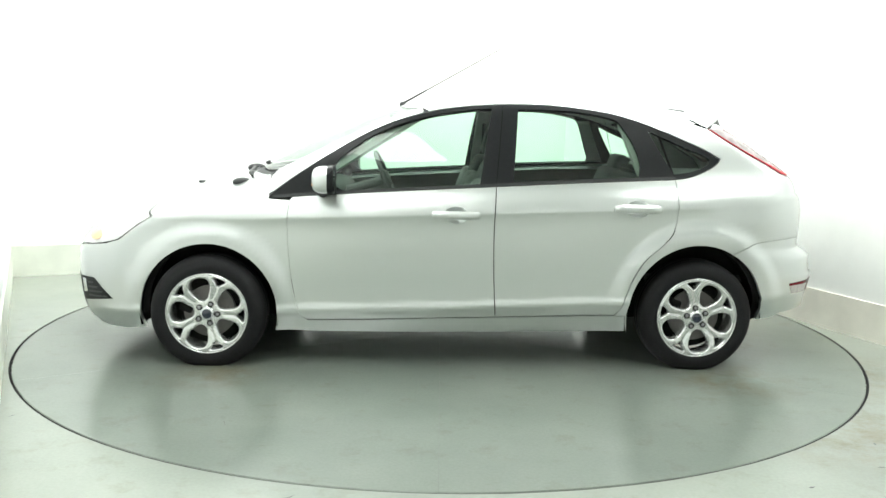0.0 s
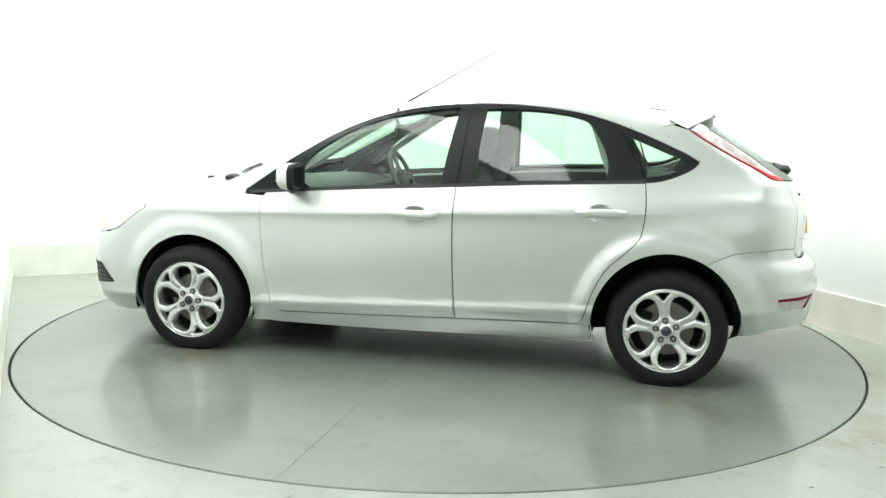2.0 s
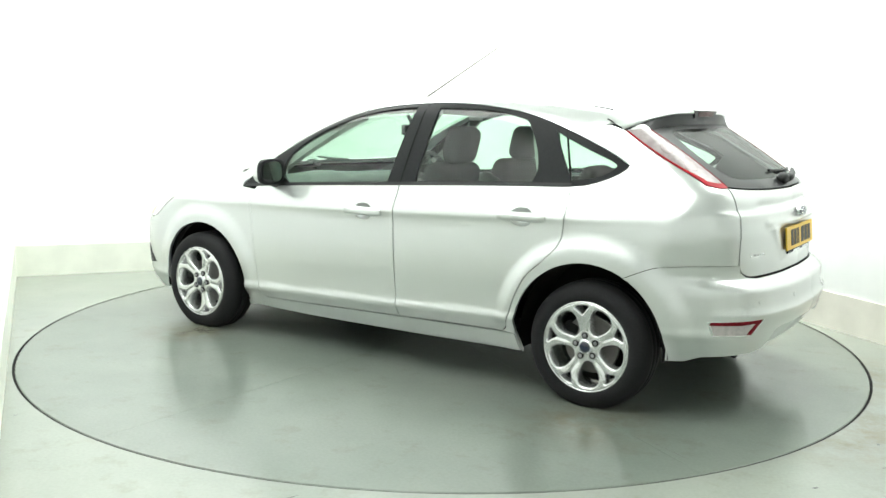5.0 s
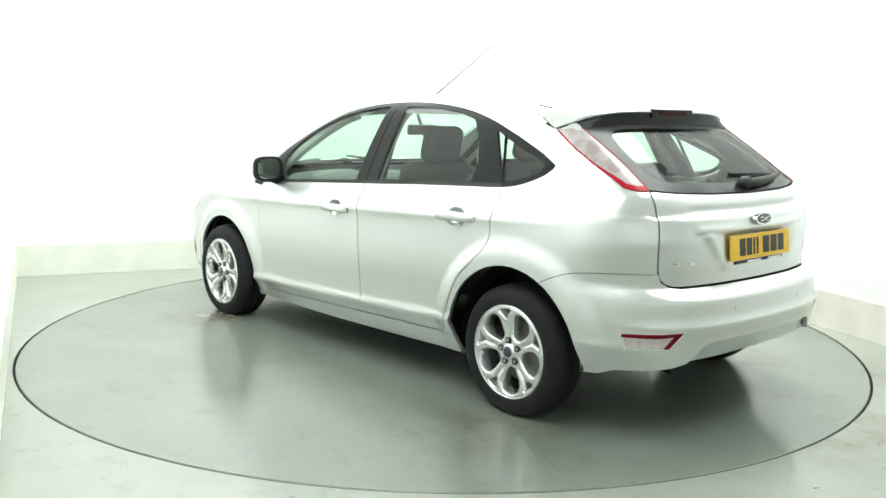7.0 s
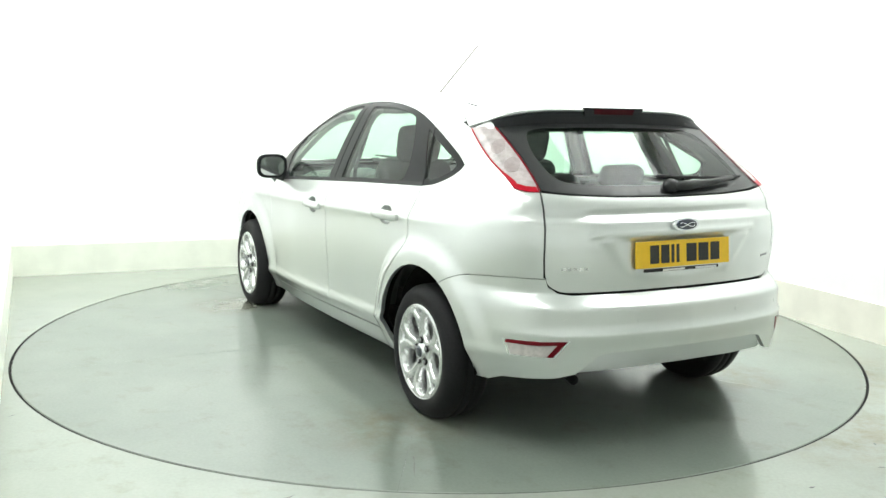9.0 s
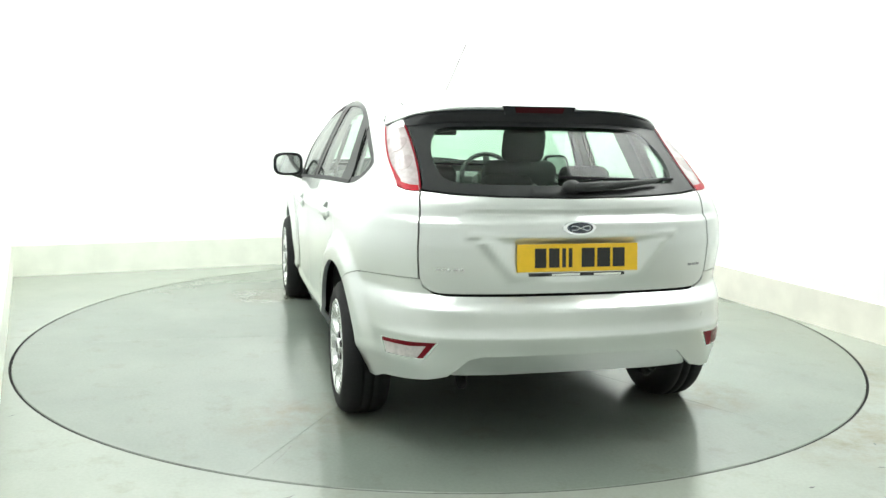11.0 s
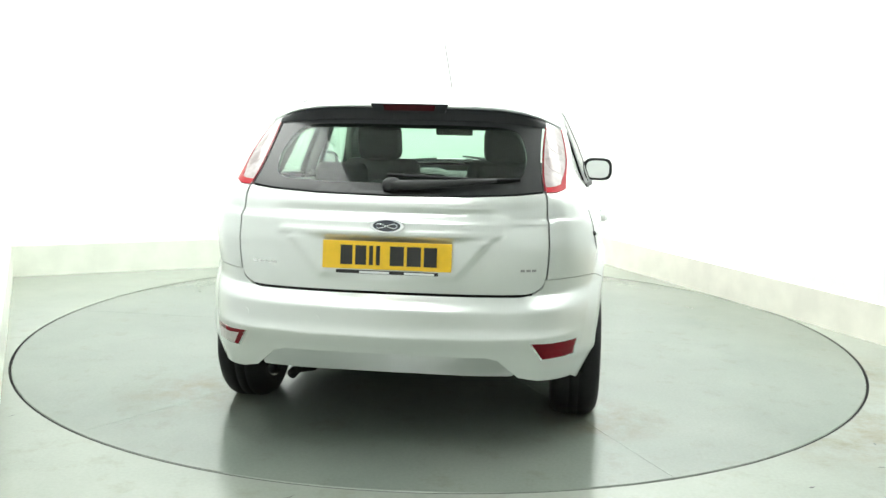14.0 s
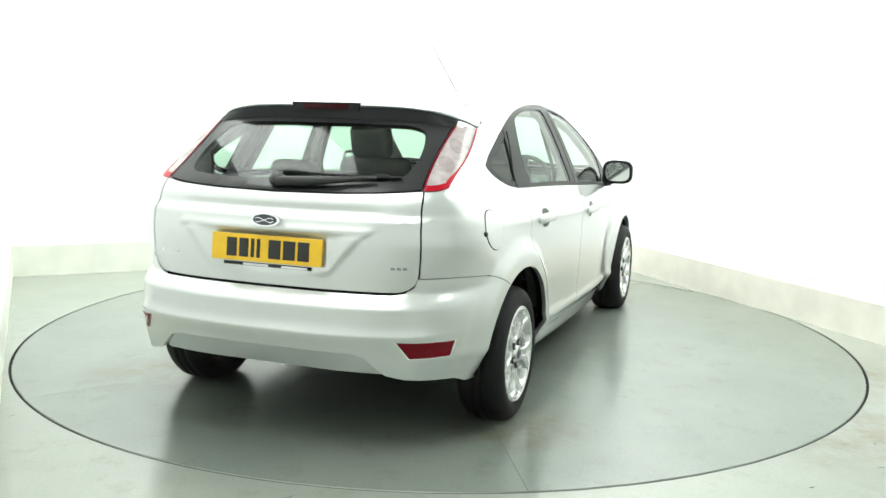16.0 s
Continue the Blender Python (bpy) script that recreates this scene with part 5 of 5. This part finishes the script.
                co.append((flat[v][0] * 0.985, -0.060, flat[v][1] * 0.985))
        faces.append((j, i, back[i], back[j]))
    SPOKES = bpy.data.meshes.new("spokes")
    SPOKES.from_pydata([tuple(map(float, c)) for c in co], [], faces)
    SPOKES.update()
    SPOKES.shade_smooth()
    SPOKES.materials.append(ALLOY)
    return SPOKES


def wheel(car, x, side):
    root = tagged(new("wheel"), "five-spoke silver alloy wheel with a black tyre")
    root.parent = car
    face = 0.870 if x < 0 else 0.910
    m = Matrix.Translation((x, side * face, 0.294 if x < 0 else 0.287)) @ (Matrix.Rotation(math.pi, 4, "Z") if side < 0 else Matrix.Identity(4))
    spin = {(1, 1): -21.0, (1, -1): 20.0, (-1, 1): 8.0, (-1, -1): 40.0}[(1 if x > 0 else -1, side)]
    root.matrix_basis = m @ Matrix.Rotation(radians(spin), 4, "Y") @ Matrix.Diagonal((0.962, 1, 0.962, 1))
    # in the wheel's own space the outer face looks along +y
    bm = bmesh.new()
    lathe(bm, [(0.221, -0.012), (0.226, 0.000), (0.236, 0.006), (0.262, 0.010), (0.288, 0.003), (0.307, -0.012), (0.3175, -0.030), (0.3215, -0.055), (0.322, -0.075), (0.317, -0.077), (0.317, -0.083), (0.322, -0.085),
               (0.322, -0.118), (0.317, -0.120), (0.317, -0.126), (0.322, -0.128), (0.3215, -0.150), (0.315, -0.175), (0.295, -0.198), (0.26, -0.208), (0.221, -0.196)], 96)
    # the load presses the tread flat on the deck
    here = root.matrix_basis.copy()
    for v in bm.verts:
        q = here @ v.co
        if q.z < 0.0:
            v.co = here.inverted() @ Vector((q.x, q.y, 0.0))
    part("tyre", bm, RUBBER, root, "black rubber tyre", True)
    bm = bmesh.new()
    lathe(bm, [(0.228, 0.002), (0.2245, 0.006), (0.2215, 0.006), (0.2185, 0.003), (0.2165, -0.010), (0.212, -0.030), (0.206, -0.090), (0.208, -0.19), (0.221, -0.196)], 80)
    rim = part("rim", bm, ALLOY, root, "silver alloy rim", True)
    spokes = new("spokes", SPOKES or spoke_mesh())
    spokes.parent = rim
    bm = bmesh.new()
    lathe(bm, [(0.0001, 0.0035), (0.024, 0.003), (0.030, 0.0035), (0.034, 0.002), (0.040, -0.006), (0.046, -0.014), (0.050, -0.03), (0.050, -0.06), (0.06, -0.09), (0.0001, -0.09)], 48)
    hub = part("hub", bm, ALLOY, rim, "", True)
    bm = bmesh.new()
    lathe(bm, [(0.0001, 0.008), (0.020, 0.0075), (0.0265, 0.005), (0.0275, 0.0)], 32)
    part("centre_cap", bm, BADGE, rim, "dark blue centre cap", True)
    for k in range(5):
        a = 2 * math.pi * k / 5 + math.pi / 2
        bm = bmesh.new()
        c = (0.056 * math.cos(a), -0.0065, 0.056 * math.sin(a))
        # flat black disc on the face paints the shade inside a nut's well
        lathe(bm, [(0.0155, 0.002), (0.0160, -0.006)], 20, c)
        lathe(bm, [(0.0001, 0.0012), (0.0155, 0.0012)], 20, c)
        part("nut_well_shade", bm, UNDER, rim)
        bm = bmesh.new()
        lathe(bm, [(0.0001, 0.005), (0.0075, 0.005), (0.0105, 0.002), (0.0105, -0.002)], 6, c)
        part("wheel_nut", bm, STEEL, rim)
    # brake behind
    bm = bmesh.new()
    lathe(bm, [(0.06, -0.068), (0.145, -0.072), (0.145, -0.092), (0.05, -0.092)], 48)
    disc = part("brake_disc", bm, BRAKE, root, "worn steel brake disc")
    bm = bmesh.new()
    lathe(bm, [(0.0001, -0.135), (0.199, -0.135)], 48)
    part("back_plate", bm, UNDER, root)
    bm = bmesh.new()
    add_box(bm, (-0.05, -0.11, 0.09), (0.05, -0.055, 0.165), 0.012, Matrix.Rotation(radians(-spin + 70), 4, "Y"))
    part("brake_caliper", bm, UNDER, root)


def aerial(car):
    q = above([(0.315, 0.0)])[0]
    bm = bmesh.new()
    lathe(bm, [(0.020, -0.006), (0.018, 0.012), (0.010, 0.020), (0.0001, 0.022)], 20, tuple(q), axis="z")
    root = part("aerial", bm, PLASTIC, car, "thin roof aerial on a black base", True)
    tip = Vector((-0.284, 0.0, 1.764))
    a = Vector(tuple(q)) + Vector((-0.005, 0, 0.012))
    bm = bmesh.new()
    tube(bm, [a, a.lerp(tip, 0.24)], [0.0065, 0.005], 8)
    part("aerial_foot", bm, PLASTIC, root)
    bm = bmesh.new()
    tube(bm, [a.lerp(tip, 0.22), tip], [0.0042, 0.0036], 6)
    part("aerial_rod", bm, AERIAL, root)


CAR = build_car()


def motions():
    """The car rides on the turntable: seconds and heading in degrees."""
    headings = [(0.0, 181.54), (0.5, 178.0), (1.0, 174.35), (1.5, 170.62), (2.0, 167.12), (2.5, 163.68), (3.0, 160.16), (3.5, 156.56), (4.0, 152.95), (4.6, 148.72), (5.6, 141.72), (6.5, 135.42), (7.0, 131.95),
                (7.5, 128.5), (8.0, 125.0), (8.5, 121.58), (9.0, 118.06), (9.8, 112.5), (10.6, 106.95), (11.5, 100.62), (12.0, 97.1), (12.5, 93.64), (13.0, 90.15), (13.5, 86.7), (14.0, 83.18), (14.5, 79.72), (15.0, 76.23), (15.5, 72.78), (16.0, 69.27)]
    walk(TABLE, [(t, pose(0, 0, 0, 0, 0, h)) for t, h in headings])
    walk(CAR, [(t, pose(0, 0, 0, 0, 0, h) @ pose(-0.056, -0.034, 0.0)) for t, h in headings])


motions()
